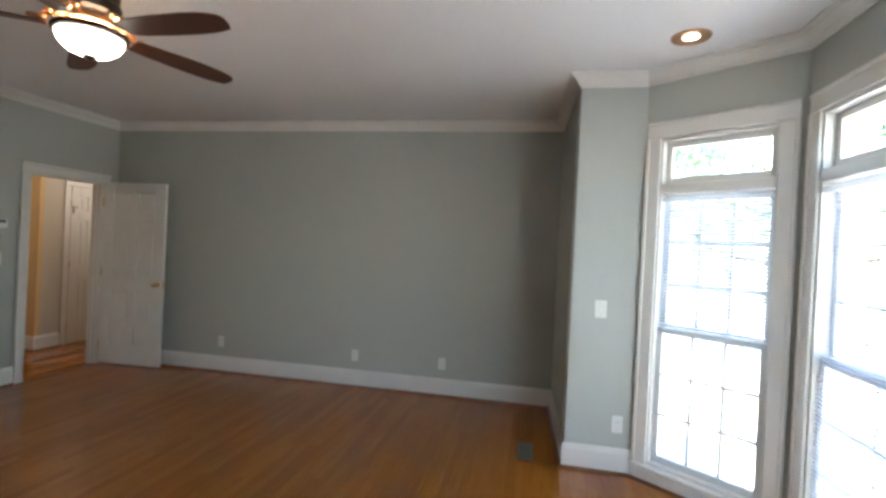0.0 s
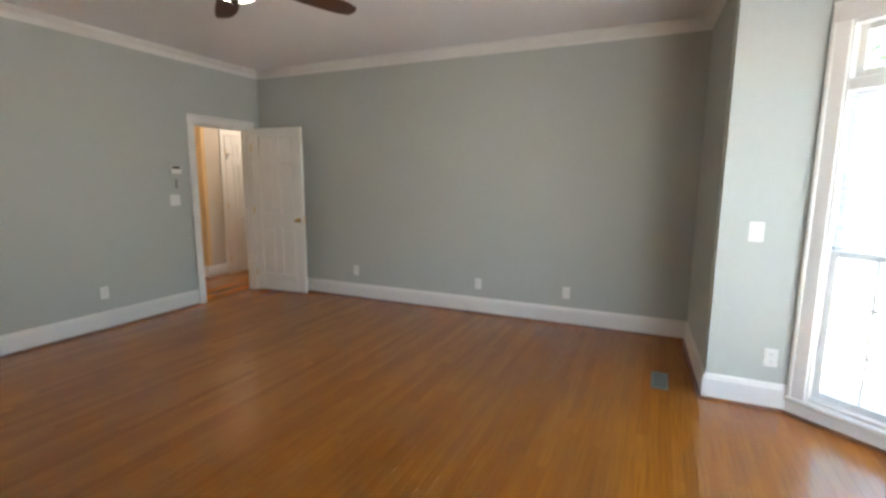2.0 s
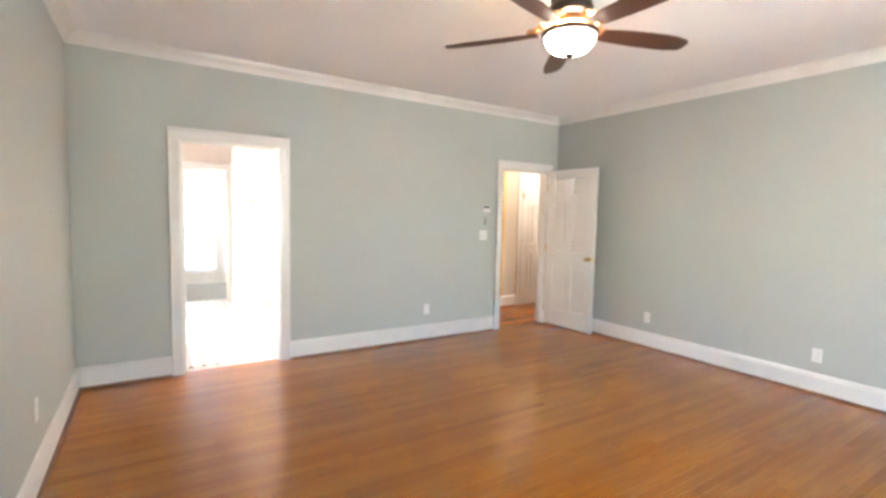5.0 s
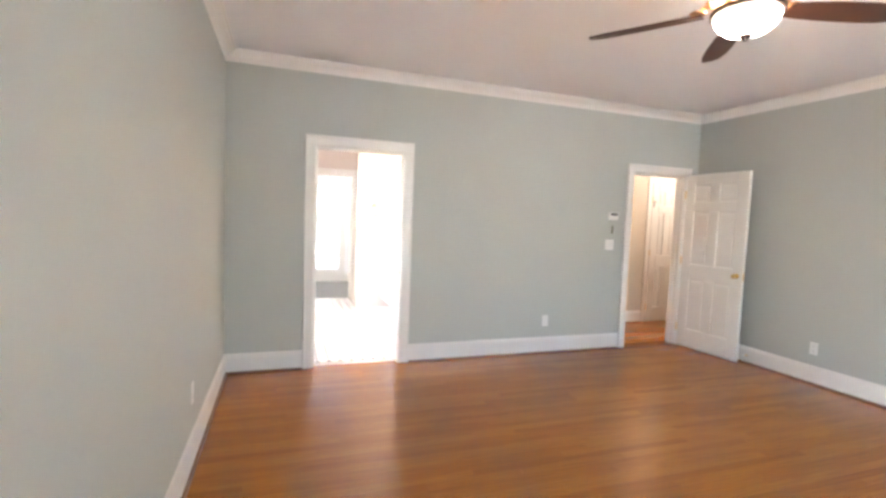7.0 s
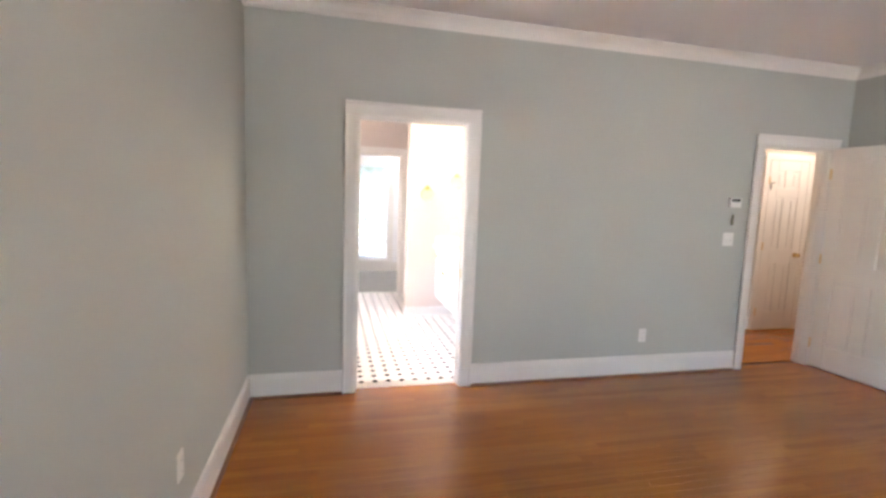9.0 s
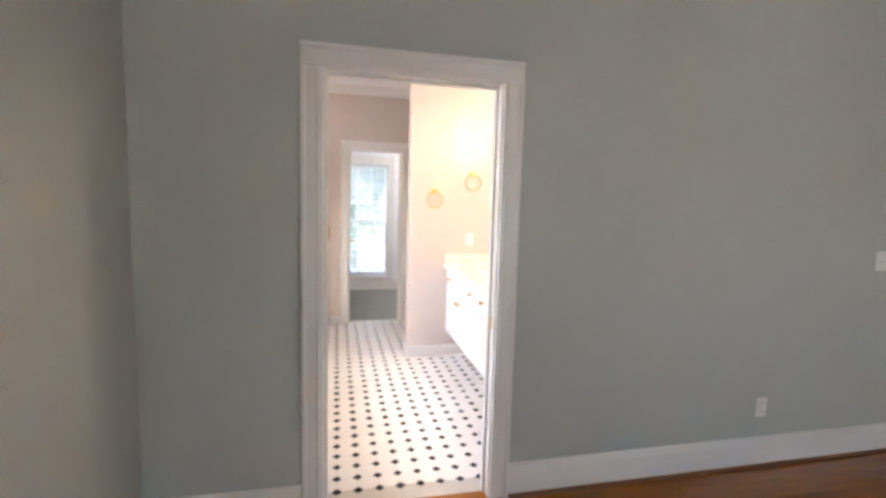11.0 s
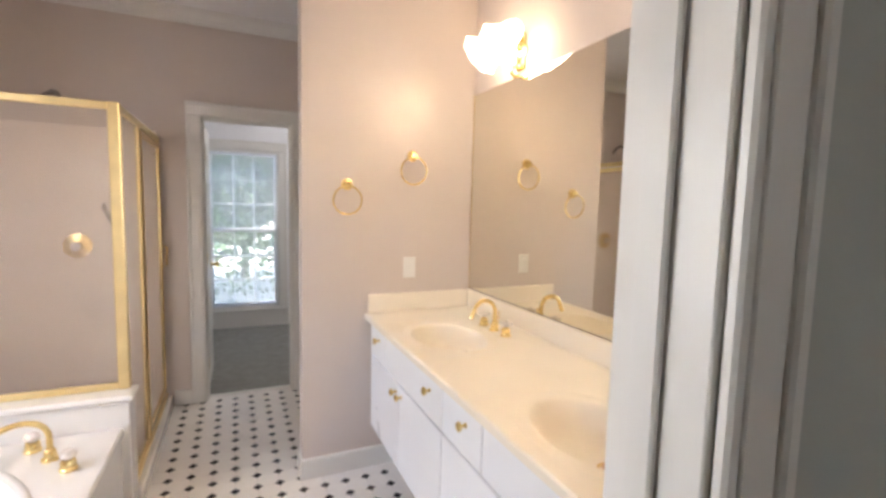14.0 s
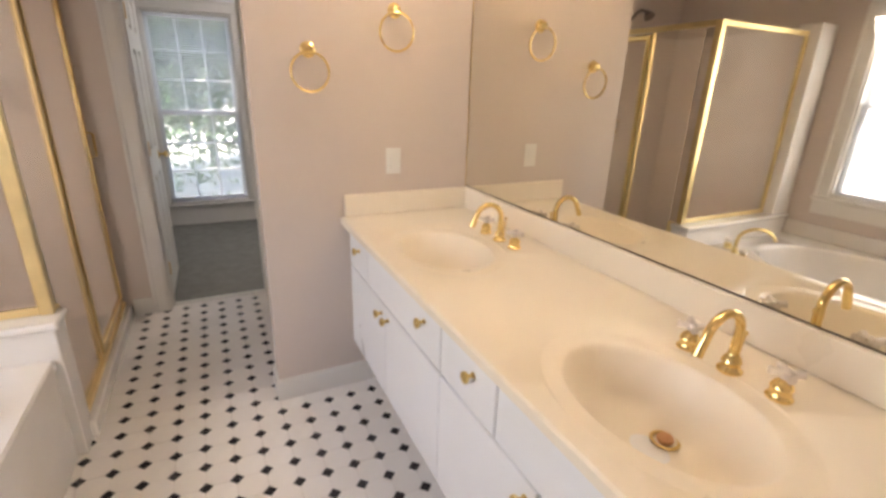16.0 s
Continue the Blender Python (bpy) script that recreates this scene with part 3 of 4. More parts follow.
# hallway door is shut
hall = six_panel_door("hall_door", 0.56, 2.03, "shut white six-panel hallway door", pose(-5.883, 4.805, 0.012, 0, 0, 90), 1)
part("hinge_stop", Shape().box(0.020, -0.009, 1.69, 0.030, 0.0, 1.775).box(0.0305, -0.009, 1.765, 0.080, 0.0, 1.775), BRONZE, hall, "small dark hinge stop")
hall_case = thing("door_frame_4", "white casing of the shut hallway door", "door frame", kind="structure")
for y0, y1, z0, z1 in ((4.722, 4.797, 0, 2.048), (5.369, 5.444, 0, 2.048), (4.722, 5.444, 2.0485, 2.125)):
    part("casing", Shape().box(-5.899, y0, z0, -5.878, y1, z1, 0.005), TRIM, hall_case)
# door of the carpeted room, standing square to the opening
six_panel_door("closet_door", 0.60, 2.02, "white six-panel door swung open into the carpeted room", pose(-8.404, 0.190, 0.014, 0, 0, 179.2), 1)


# ---- windows ----
def sash(root, name, x0, x1, z0, z1, y, cols, rows, mat=None):
    mat = mat or MUNTIN
    r = 0.038
    s = Shape()
    for a, b, c, d in ((x0, x0 + r, z0, z1), (x1 - r, x1, z0, z1), (x0 + r, x1 - r, z0, z0 + r * 1.2), (x0 + r, x1 - r, z1 - r, z1)):
        s.box(a, y - 0.017, c, b, y + 0.017, d, 0.003)
    ob = part(name, s, mat, root)
    gx0, gx1, gz0, gz1 = x0 + r, x1 - r, z0 + r * 1.2, z1 - r
    for i in range(1, cols):
        x = gx0 + (gx1 - gx0) * i / cols
        part("muntin", Shape().box(x - 0.009, y - 0.012, gz0, x + 0.009, y + 0.012, gz1, 0.003), mat, ob)
    for j in range(1, rows):
        z = gz0 + (gz1 - gz0) * j / rows
        part("muntin", Shape().box(gx0, y - 0.0118, z - 0.009, gx1, y + 0.0118, z + 0.009, 0.003), mat, ob)
    for i in range(cols):
        for j in range(rows):
            a, b = gx0 + (gx1 - gx0) * i / cols, gx0 + (gx1 - gx0) * (i + 1) / cols
            c, d = gz0 + (gz1 - gz0) * j / rows, gz0 + (gz1 - gz0) * (j + 1) / rows
            p = part("pane", Shape().box(a, y - 0.002, c, b, y + 0.002, d), PANE, ob)
            p.visible_shadow = False
    return ob


def double_hung(name, p0, p1, o, transom, label, rows=3, cols=3, thick=0.12, casing=0.085, apron=True):
    """A sash window in a wall opening, with casing, sill and perhaps a transom light."""
    m = frame_on(p0, p1)
    a, b, z0, z1 = o
    root = thing(name, label, "window", kind="structure", at=m)
    top = transom if transom else z1
    fr = Shape()
    for x0, x1, c, d in ((a, a + 0.02, z0, z1), (b - 0.02, b, z0, z1), (a + 0.02, b - 0.02, z1 - 0.02, z1), (a + 0.02, b - 0.02, z0, z0 + 0.022)):
        fr.box(x0, -thick - 0.01, c, x1, 0.0005, d, 0.002)
    if transom:
        fr.box(a + 0.02, -thick, transom, b - 0.02, 0.006, transom + 0.065, 0.004)
    part("window_frame", fr, TRIM, root)
    mid = z0 + (top - z0) * 0.5
    sash(root, "upper_sash", a + 0.021, b - 0.021, mid - 0.02, top - 0.001 if transom else top - 0.021, -0.088, cols, rows)
    sash(root, "lower_sash", a + 0.0215, b - 0.0215, z0 + 0.023, mid + 0.02, -0.052, cols, rows)
    if transom:
        sash(root, "transom_light", a + 0.021, b - 0.021, transom + 0.066, z1 - 0.021, -0.07, 1, 1, TRIM)
    for x0, x1, c, d in ((a - casing, a + 0.008, z0 - 0.0, z1 + 0.0), (b - 0.008, b + casing, z0 - 0.0, z1 + 0.0), (a - casing, b + casing, z1 + 0.0005, z1 + casing * 1.25)):
        c2 = Shape().box(x0, 0.001, c, x1, 0.018, d, 0.004)
        if x1 - x0 < 0.3:
            out = x0 if x0 < a - 0.02 else x1 - 0.02
            c2.box(out, 0.001, c, out + 0.02, 0.028, d, 0.004)
        else:
            c2.box(x0, 0.001, d - 0.02, x1, 0.028, d, 0.004)
        part("casing", c2, TRIM, root)
    part("window_sill", Shape().box(a - casing - 0.012, -0.06, z0 - 0.028, b + casing + 0.012, 0.034, z0 - 0.0005, 0.006), TRIM, root)
    if apron:
        part("apron", Shape().box(a - casing, 0.001, max(0.0, z0 - 0.13), b + casing, 0.016, z0 - 0.0285, 0.004), TRIM, root)
    return root


def blind(label, p0, p1, x0, x1, z0, z1, y, tilt=8, pitch=0.0215, stack=0.0):
    """A mini blind: head rail, slats, bottom rail, ladder cords."""
    m = frame_on(p0, p1)
    root = thing("mini_blind", label, "window blind", at=m @ Matrix.Translation((0, 0, z0)))
    h = z1 - z0
    part("head_rail", Shape().box(x0, y - 0.014, h - 0.028, x1, y + 0.014, h, 0.003), BLINDS, root)
    part("bottom_rail", Shape().box(x0, y - 0.012, 0, x1, y + 0.012, 0.012, 0.003), BLINDS, root)
    ca, sa = math.cos(radians(tilt)) * 0.0115, math.sin(radians(tilt)) * 0.0115
    s = Shape()
    v = []
    for x in (x0 + 0.003, x1 - 0.003):
        v += [(x, -ca, -sa), (x, 0, 0.0017), (x, ca, sa), (x, ca, sa - 0.0006), (x, 0, 0.0011), (x, -ca, -sa - 0.0006)]
    s.add(v, [(0, 1, 7, 6), (1, 2, 8, 7), (2, 3, 9, 8), (3, 4, 10, 9), (4, 5, 11, 10), (5, 0, 6, 11), (0, 5, 4, 1), (1, 4, 3, 2), (6, 7, 10, 11), (7, 8, 9, 10)])
    me = s.mesh("slat", BLINDS)
    z = 0.022
    while z < h - 0.035:
        ob = new("slat", me)
        ob.parent = root
        ob.location = (0, y, z)
        z += pitch
    for x in (x0 + (x1 - x0) * 0.17, x0 + (x1 - x0) * 0.83):
        part("ladder_cord", Shape().box(x - 0.001, y - 0.0128, 0.0, x + 0.001, y - 0.0122, h), BLINDS, root)
    return root


double_hung("window_1", BED[4], BED[5], mirrored(WIN_A, 0.89), 1.925, "tall white bay window with transom and divided panes")
double_hung("window_2", BED[3], BED[4], WIN_B, 1.925, "wide white bay window with transom and divided panes")
double_hung("window_3", BED[2], BED[3], WIN_A, 1.925, "tall white bay window beside the far bay corner")
BL = "white mini blind with open slats in the bay window"
blind(BL, BED[4], BED[5], 0.89 - WIN_A[1] + 0.03, 0.89 - WIN_A[0] - 0.03, 1.06, 1.90, -0.018, 30)
blind(BL, BED[3], BED[4], WIN_B[0] + 0.03, WIN_B[1] - 0.03, 0.17, 1.90, -0.018, 3)
double_hung("window_4", CLOSET[2], CLOSET[3], along(CLOSET_WIN, 2.2, -1), 0, "white double-hung window with divided panes and blind")
cw = along(CLOSET_WIN, 2.2, -1)
blind("white mini blind with open slats over green trees", CLOSET[2], CLOSET[3], cw[0] + 0.03, cw[1] - 0.03, 0.25, 2.02, -0.018, 28)
bw = along(BATH_WIN, -8.235)
double_hung("window_5", BATH[3], BATH[0], bw, 0, "wide white double-hung window above the bathtub", 2, 4)
blind("white mini blind lowered over the window above the bathtub", BATH[3], BATH[0], bw[0] + 0.03, bw[1] - 0.03, 0.80, 2.02, -0.018, -26)
# lower panels of the bay below the sills
for i, (p0, p1) in enumerate(((BED[4], BED[5]), (BED[3], BED[4]), (BED[2], BED[3]))):
    m = frame_on(p0, p1)
    length = (Vector(p1) - Vector(p0)).length
    ob = tagged(part("trim_bay_%d" % (i + 1), Shape().box(0.002, -0.001, 0, length - 0.002, 0.0008, 0.10, m=m), TRIM), "low white panel under the bay window sill", "baseboard", kind="structure")
    part("shoe_moulding", Shape().sweep([tuple((m @ Vector((0.004, -0.012, 0)))[:2]), tuple((m @ Vector((length - 0.004, -0.012, 0)))[:2])], [(d + 0.014, z) for d, z in QUARTER]), SHOE, ob)


# ---- outdoors ----
tagged(part("ground", Shape().box(-300, -300, -1.2, 300, 300, -0.7), PAVING), "pale sunlit paving and dry lawn round the house", "ground", kind="structure")

# ---- bedroom things ----
def ceiling_fan(at, turn):
    x, y = at
    root = thing("ceiling_fan", "dark bronze five-blade ceiling fan with lit glass bowl", "ceiling fan", at=pose(x, y, CEILING - 0.11) @ Matrix.Scale(0.905, 4))
    part("ceiling_canopy", Shape().lathe([(0, 0.1212), (0.074, 0.1212), (0.078, 0.112), (0.068, 0.088), (0.034, 0.062), (0.016, 0.056), (0.016, -0.001), (0, -0.001)], None, 28), BRONZE, root, "bronze canopy and short rod", True)
    part("motor_housing", Shape().lathe([(0, 0), (0.115, 0), (0.122, -0.012), (0.118, -0.07), (0.13, -0.085), (0.128, -0.125), (0.10, -0.150), (0.085, -0.152), (0, -0.152)], None, 36), BRONZE, root, "round bronze motor housing", True)
    part("copper_band", Shape().lathe([(0.086, -0.151), (0.094, -0.154), (0.096, -0.172), (0.088, -0.178), (0, -0.178)], None, 36), COPPER, root, "copper-toned ring", True)
    part("light_kit", Shape().lathe([(0.082, -0.176), (0.104, -0.181), (0.110, -0.190), (0.100, -0.200), (0.060, -0.206), (0, -0.206)], None, 40), COPPER, root, "copper-toned lamp pan", True)
    for k in range(3):
        a = radians(20 + 120 * k)
        part("bowl_bracket", Shape().tube([(0.098 * math.cos(a), 0.098 * math.sin(a), -0.192), (0.130 * math.cos(a), 0.130 * math.sin(a), -0.203), (0.152 * math.cos(a), 0.152 * math.sin(a), -0.228)], 0.006, 8), COPPER, root, "slim copper-toned bracket", True)
    part("bowl_rim", Shape().lathe([(0.146, -0.220), (0.160, -0.222), (0.169, -0.236), (0.166, -0.252), (0.148, -0.256), (0.145, -0.236), (0.146, -0.220)], None, 48), BRONZE, root, "bronze bowl rim", True)
    bowl = part("glass_bowl", Shape().lathe([(0.1445, -0.238), (0.147, -0.258), (0.142, -0.282), (0.126, -0.308), (0.098, -0.332), (0.058, -0.348), (0.018, -0.353), (0, -0.353)], None, 40), BOWL, root, "glowing frosted glass bowl", True)
    part("finial", Shape().lathe([(0, -0.350), (0.030, -0.351), (0.028, -0.360), (0.014, -0.368), (0.011, -0.377), (0, -0.380)], None, 16), BRONZE, bowl, "bronze finial", True)
    outline = [(0.20, -0.052), (0.30, -0.066), (0.45, -0.076), (0.60, -0.078), (0.70, -0.072), (0.78, -0.050), (0.80, -0.024), (0.80, 0.020), (0.787, 0.052), (0.70, 0.070), (0.60, 0.074), (0.45, 0.072), (0.30, 0.064), (0.20, 0.052)]
    n = len(outline)
    blade_s = Shape().add([(a, b, 0) for a, b in outline] + [(a, b, -0.007) for a, b in outline], [tuple(range(n)), tuple(range(n, 2 * n))[::-1]] + [(i, (i + 1) % n, n + (i + 1) % n, n + i) for i in range(n)])
    blade_me = blade_s.mesh("blade", BLADE)
    iron = Shape().tube([(0.09, 0, -0.150), (0.13, 0, -0.156), (0.17, 0.0, -0.166), (0.21, 0, -0.180)], 0.013, 8)
    iron.lathe([(0, -0.008), (0.036, -0.008), (0.042, 0.0), (0.036, 0.006), (0, 0.006)], pose(0.225, 0, -0.196, 0, 0, 0), 16)
    iron.lathe([(0.012, 0), (0.018, 0.004), (0.018, 0.012), (0.012, 0.016)], pose(0.17, 0.026, -0.172, 0, 0, 0), 10)
    iron.lathe([(0.012, 0), (0.018, 0.004), (0.018, 0.012), (0.012, 0.016)], pose(0.17, -0.026, -0.172, 0, 0, 0), 10)
    iron_me = iron.mesh("blade_iron", COPPER, True)
    for k in range(5):
        a = new("blade_iron", iron_me)
        a.parent = root
        a.matrix_local = pose(0, 0, 0, 0, 0, turn + 72 * k)
        a["label"] = "curled copper-toned bracket"
        b = new("blade", blade_me)
        b.parent = root
        b.matrix_local = pose(0, 0, -0.215, 0, 0, turn + 72 * k) @ pose(0, 0, 0, -12, 0, 0)
        b["label"] = "dark walnut blade"
    return root


ceiling_fan((-2.085, 1.705), -1.0)

can = thing("recessed_light", "lit recessed ceiling light with copper-toned reflector", "ceiling light", at=(0.80, 2.72, CEILING))
part("trim_ring", Shape().lathe([(0.092, -0.0005), (0.104, -0.0005), (0.102, -0.006), (0.096, -0.009), (0.092, -0.0005)], None, 40), COPPER, can, "thin copper-toned rim", smooth=True)
part("reflector", Shape().lathe([(0.094, -0.008), (0.086, -0.005), (0.072, -0.0032), (0.040, -0.0018), (0.039, -0.0012)], None, 40), COPPER, can, "shiny copper-toned reflector", True)
part("bulb_face", Shape().lathe([(0.045, -0.0022), (0.030, -0.005), (0, -0.0065)], None, 24), BULB, can, "lit bulb face", True)


def wall_plate(name, m, label, category, kind, w=0.072, h=0.117):
    """A plate on a wall: x along it, y out of it, z up; at its middle."""
    root = thing(name, label, category, "wall plates", at=m)
    part("plate", Shape().box(-w / 2, 0.0006, -h / 2, w / 2, 0.006, h / 2, 0.003), PLASTIC, root)
    if kind == "outlet":
        for z in (-0.024, 0.024):
            sock = part("socket", Shape().lathe([(0, 0.0), (0.0165, 0.0), (0.016, 0.003), (0, 0.003)], pose(0, 0.0058, z, -90, 0, 0), 16), PLASTIC, root)
            for x in (-0.006, 0.006):
                part("slot", Shape().box(x - 0.0012, 0.0085, z - 0.005, x + 0.0012, 0.0092, z + 0.005), DARK, sock)
    elif kind == "toggle":
        part("toggle", Shape().box(-0.005, 0.005, -0.012, 0.005, 0.018, 0.004, 0.002), PLASTIC, root)
        for z in (-0.035, 0.035):
            part("screw", Shape().lathe([(0, 0), (0.003, 0), (0.003, 0.001), (0, 0.001)], pose(0, 0.006, z, -90, 0, 0), 8), CHROME, root)
    elif kind == "rocker":
        part("rocker", Shape().box(-0.0165, 0.005, -0.033, 0.0165, 0.0105, 0.033, 0.003), PLASTIC, root)
    elif kind == "two":
        for x in (-0.023, 0.023):
            part("toggle", Shape().box(x - 0.005, 0.005, -0.012, x + 0.005, 0.018, 0.004, 0.002), PLASTIC, root)
    return root


def on_wall(x, y, z, rz):
    return pose(x, y, z, 0, 0, rz)


NORTH, WEST, EAST, SOUTH = 180, -90, 90, 0
for x, z in ((-3.362, 0.337), (-1.795, 0.325), (-0.868, 0.323)):
    wall_plate("wall_outlet", on_wall(x, 4.44 + (x + 4.80) * 0.01197, z, NORTH + 0.69), "white duplex outlet low on the grey-green wall", "outlet", "outlet")
wall_plate("wall_outlet", on_wall(-4.80, 2.428, 0.354, WEST), "white duplex outlet low on the grey-green wall", "outlet", "outlet")
wall_plate("wall_outlet", on_wall(0.612, 3.285, 0.338, NORTH), "white duplex outlet beside the bay window", "outlet", "outlet")
wall_plate("wall_outlet", on_wall(-3.30, -0.755, 0.40, SOUTH), "white duplex outlet low on the grey-green wall", "outlet", "outlet")
wall_plate("light_switch", on_wall(0.466, 3.285, 1.125, NORTH), "white toggle switch beside the bay window", "switch", "toggle", 0.08, 0.122)
wall_plate("light_switch", on_wall(-4.80, 3.212, 1.197, WEST), "white double toggle switch under the thermostat", "switch", "two", 0.115, 0.117)
wall_plate("light_switch", on_wall(-6.976, 1.288, 1.127, WEST), "white rocker switch above the vanity backsplash", "switch", "rocker")
th = thing("thermostat", "white thermostat with small dark display", "thermostat", at=on_wall(-4.80, 3.236, 1.520, WEST))
part("housing", Shape().box(-0.062, 0.0006, -0.042, 0.062, 0.026, 0.042, 0.006), PLASTIC, th)
part("display", Shape().box(-0.046, 0.0262, 0.008, 0.046, 0.0268, 0.034), DARK, th, "dark display window")
th2 = thing("sensor_stick", "small dark upright wall control under the thermostat", "wall control", at=on_wall(-4.80, 3.236, 1.37, WEST))
part("housing", Shape().box(-0.010, 0.0006, -0.045, 0.010, 0.014, 0.045, 0.004), VENTMETAL, th2)
part("button", Shape().box(0.011, 0.0006, -0.012, 0.018, 0.008, 0.012, 0.002), PLASTIC, th2)

vent = thing("floor_register", "grey-green metal floor register set in the boards", "floor vent", at=pose(0.0, 3.44, 0.0, 0, 0, 0))
vf = Shape()
for a in ((-0.055, -0.15, 0.055, -0.135), (-0.055, 0.135, 0.055, 0.15), (-0.055, -0.135, -0.043, 0.135), (0.043, -0.135, 0.055, 0.135)):
    vf.box(a[0], a[1], 0.0012, a[2], a[3], 0.006, 0.0015)
part("frame", vf, VENTMETAL, vent)
part("backing", Shape().box(-0.043, -0.135, 0.0012, 0.043, 0.135, 0.0022), DARK, vent)
for k in range(14):
    y = -0.126 + k * 0.0194
    part("louvre", Shape().box(-0.043, y - 0.004, 0.0022, 0.043, y + 0.004, 0.0052, 0.001), VENTMETAL, vent)
stop = thing("door_stop", "small dark door stop low on the baseboard", "door stop", at=pose(-3.985, 4.422, 0.09, 90, 0, 0))
part("stem", Shape().lathe([(0, 0), (0.012, 0), (0.012, 0.004), (0.005, 0.008), (0.005, 0.05), (0, 0.05)], None, 10), DULLBRASS, stop, smooth=True)
part("rubber_tip", Shape().lathe([(0, 0.05), (0.008, 0.05), (0.008, 0.062), (0, 0.064)], None, 10), PLASTIC, stop, smooth=True)

# unseen ceiling fixtures added to go with the hall fill lamps
for hx, hy in ((-5.07, 5.10), (-6.40, 3.4)):
    hl = thing("hall_fill_fixture", "unseen round frosted ceiling light added to brighten the hallway", "ceiling light", "hall lights", at=(hx, hy, CEILING))
    part("base_plate", Shape().lathe([(0, 0), (0.13, 0), (0.13, -0.02), (0, -0.02)], None, 24), DULLBRASS, hl, smooth=True)
    part("glass_dome", Shape().lathe([(0.125, -0.02), (0.12, -0.06), (0.09, -0.10), (0.05, -0.118), (0, -0.122)], None, 24), DOME, hl, "frosted glass dome", True)

# unseen fixture added to hold the carpeted room's fill lamp
cl = thing("room_fill_fixture", "unseen round frosted light added to brighten the carpeted room", "ceiling light", at=(-9.2, 1.75, CEILING))
part("base_plate", Shape().lathe([(0, 0), (0.13, 0), (0.13, -0.02), (0, -0.02)], None, 24), DULLBRASS, cl, smooth=True)
part("glass_dome", Shape().lathe([(0.125, -0.02), (0.12, -0.06), (0.09, -0.10), (0.05, -0.118), (0, -0.122)], None, 24), DOME, cl, "frosted glass dome", True)

# ---- bathroom: vanity ----
VX0, VX1, VF = -6.974, -4.924, 1.072
van = thing("vanity_cabinet", "white painted bathroom vanity with brass knobs", "cabinet", at=((VX0 + VX1) / 2, 1.38, 0))
OX, OY = (VX0 + VX1) / 2, 1.38


def local_box(x0, y0, z0, x1, y1, z1, c=0.0):
    return Shape().box(x0 - OX, y0 - OY, z0, x1 - OX, y1 - OY, z1, c)


part("body", local_box(VX0, VF + 0.019, 0.245, VX1, 1.678, 0.755, 0.003), CABINET, van)
part("top_rail", local_box(VX0, VF + 0.019, 0.7555, VX1, VF + 0.036, 0.851), CABINET, van)
part("plinth", local_box(VX0 + 0.01, 1.44, 0.0, VX1 - 0.01, 1.678, 0.244), CABINET, van)


def cabinet_knob(parent, x, z, front):
    mm = Matrix.Translation((x - OX, front - OY, z)) @ pose(0, 0, 0, 90, 0, 0)
    part("knob", Shape().lathe([(0, 0), (0.009, 0), (0.0085, 0.003), (0.0055, 0.007), (0.0055, 0.013), (0.012, 0.018), (0.0165, 0.024), (0.0155, 0.030), (0.009, 0.033), (0, 0.0335)], mm, 18), GOLD, parent, "round brass knob", True)


for x0, x1, k in ((VX0, -6.70, -6.815), (-6.70, -6.005, -6.12), (-6.005, -5.705, -5.813), (-5.705, -5.06, -5.16), (-5.06, VX1, None)):
    d = part("drawer_front", local_box(x0 + 0.003, VF, 0.656, x1 - 0.003, VF + 0.0185, 0.846, 0.004), CABINET, van)
    if k:
        cabinet_knob(d, k, 0.768, VF)
for x0, x1, k in ((VX0, -6.49, -6.527), (-6.49, -6.005, -6.453), (-6.005, -5.532, -5.569), (-5.532, -5.06, -5.495), (-5.06, VX1, None)):
    d = part("cabinet_door", local_box(x0 + 0.003, VF, 0.245, x1 - 0.003, VF + 0.0185, 0.650, 0.004), CABINET, van)
    if k:
        cabinet_knob(d, k, 0.606, VF)

CT = 0.882
top = thing("countertop", "cream cultured marble vanity top with two oval basins", "counter", at=(OX, OY, 0.852))
BASIN = [(1.30, 0.0), (1.285, 0.0020), (1.25, 0.0028), (1.14, 0.0032), (1.03, 0.0038), (0.995, 0.0090), (0.96, 0.020), (0.90, 0.038), (0.80, 0.068), (0.66, 0.098), (0.48, 0.118), (0.30, 0.126), (0.10, 0.128)]
slab_s = Shape()
y0, y1 = 1.034, 1.678
for x0, x1, cx in ((-6.974, -6.765, None), (-6.765, -6.095, -6.43), (-6.095, -5.79, None), (-5.79, -5.12, -5.455), (-5.12, -4.924, None)):
    if cx is None:
        slab_s.add([(x0, y0 + 0.006, CT), (x1, y0 + 0.006, CT), (x1, y1, CT), (x0, y1, CT)], [(0, 1, 2, 3)])
    else:
        slab_s.holed(x0, y0 + 0.006, x1, y1, CT, cx, 1.29, 0.222, 0.160, BASIN)
slab_s.add([(-6.974, y0 + 0.006, CT), (-4.924, y0 + 0.006, CT), (-4.924, y0, CT - 0.006), (-6.974, y0, CT - 0.006), (-4.924, y0, 0.8525), (-6.974, y0, 0.8525), (-4.924, VF + 0.03, 0.8525), (-6.974, VF + 0.03, 0.8525)], [(0, 3, 2, 1), (3, 5, 4, 2), (5, 7, 6, 4)])
slab_s.v = [(x - OX, y - OY, z - 0.852) for x, y, z in slab_s.v]
part("slab", slab_s, MARBLE, top, smooth=True, weld=0.0002)
part("backsplash", Shape().box(-6.974 - OX, 1.662 - OY, CT - 0.852, -4.924 - OX, 1.679 - OY, 0.985 - 0.852, 0.005), MARBLE, top)
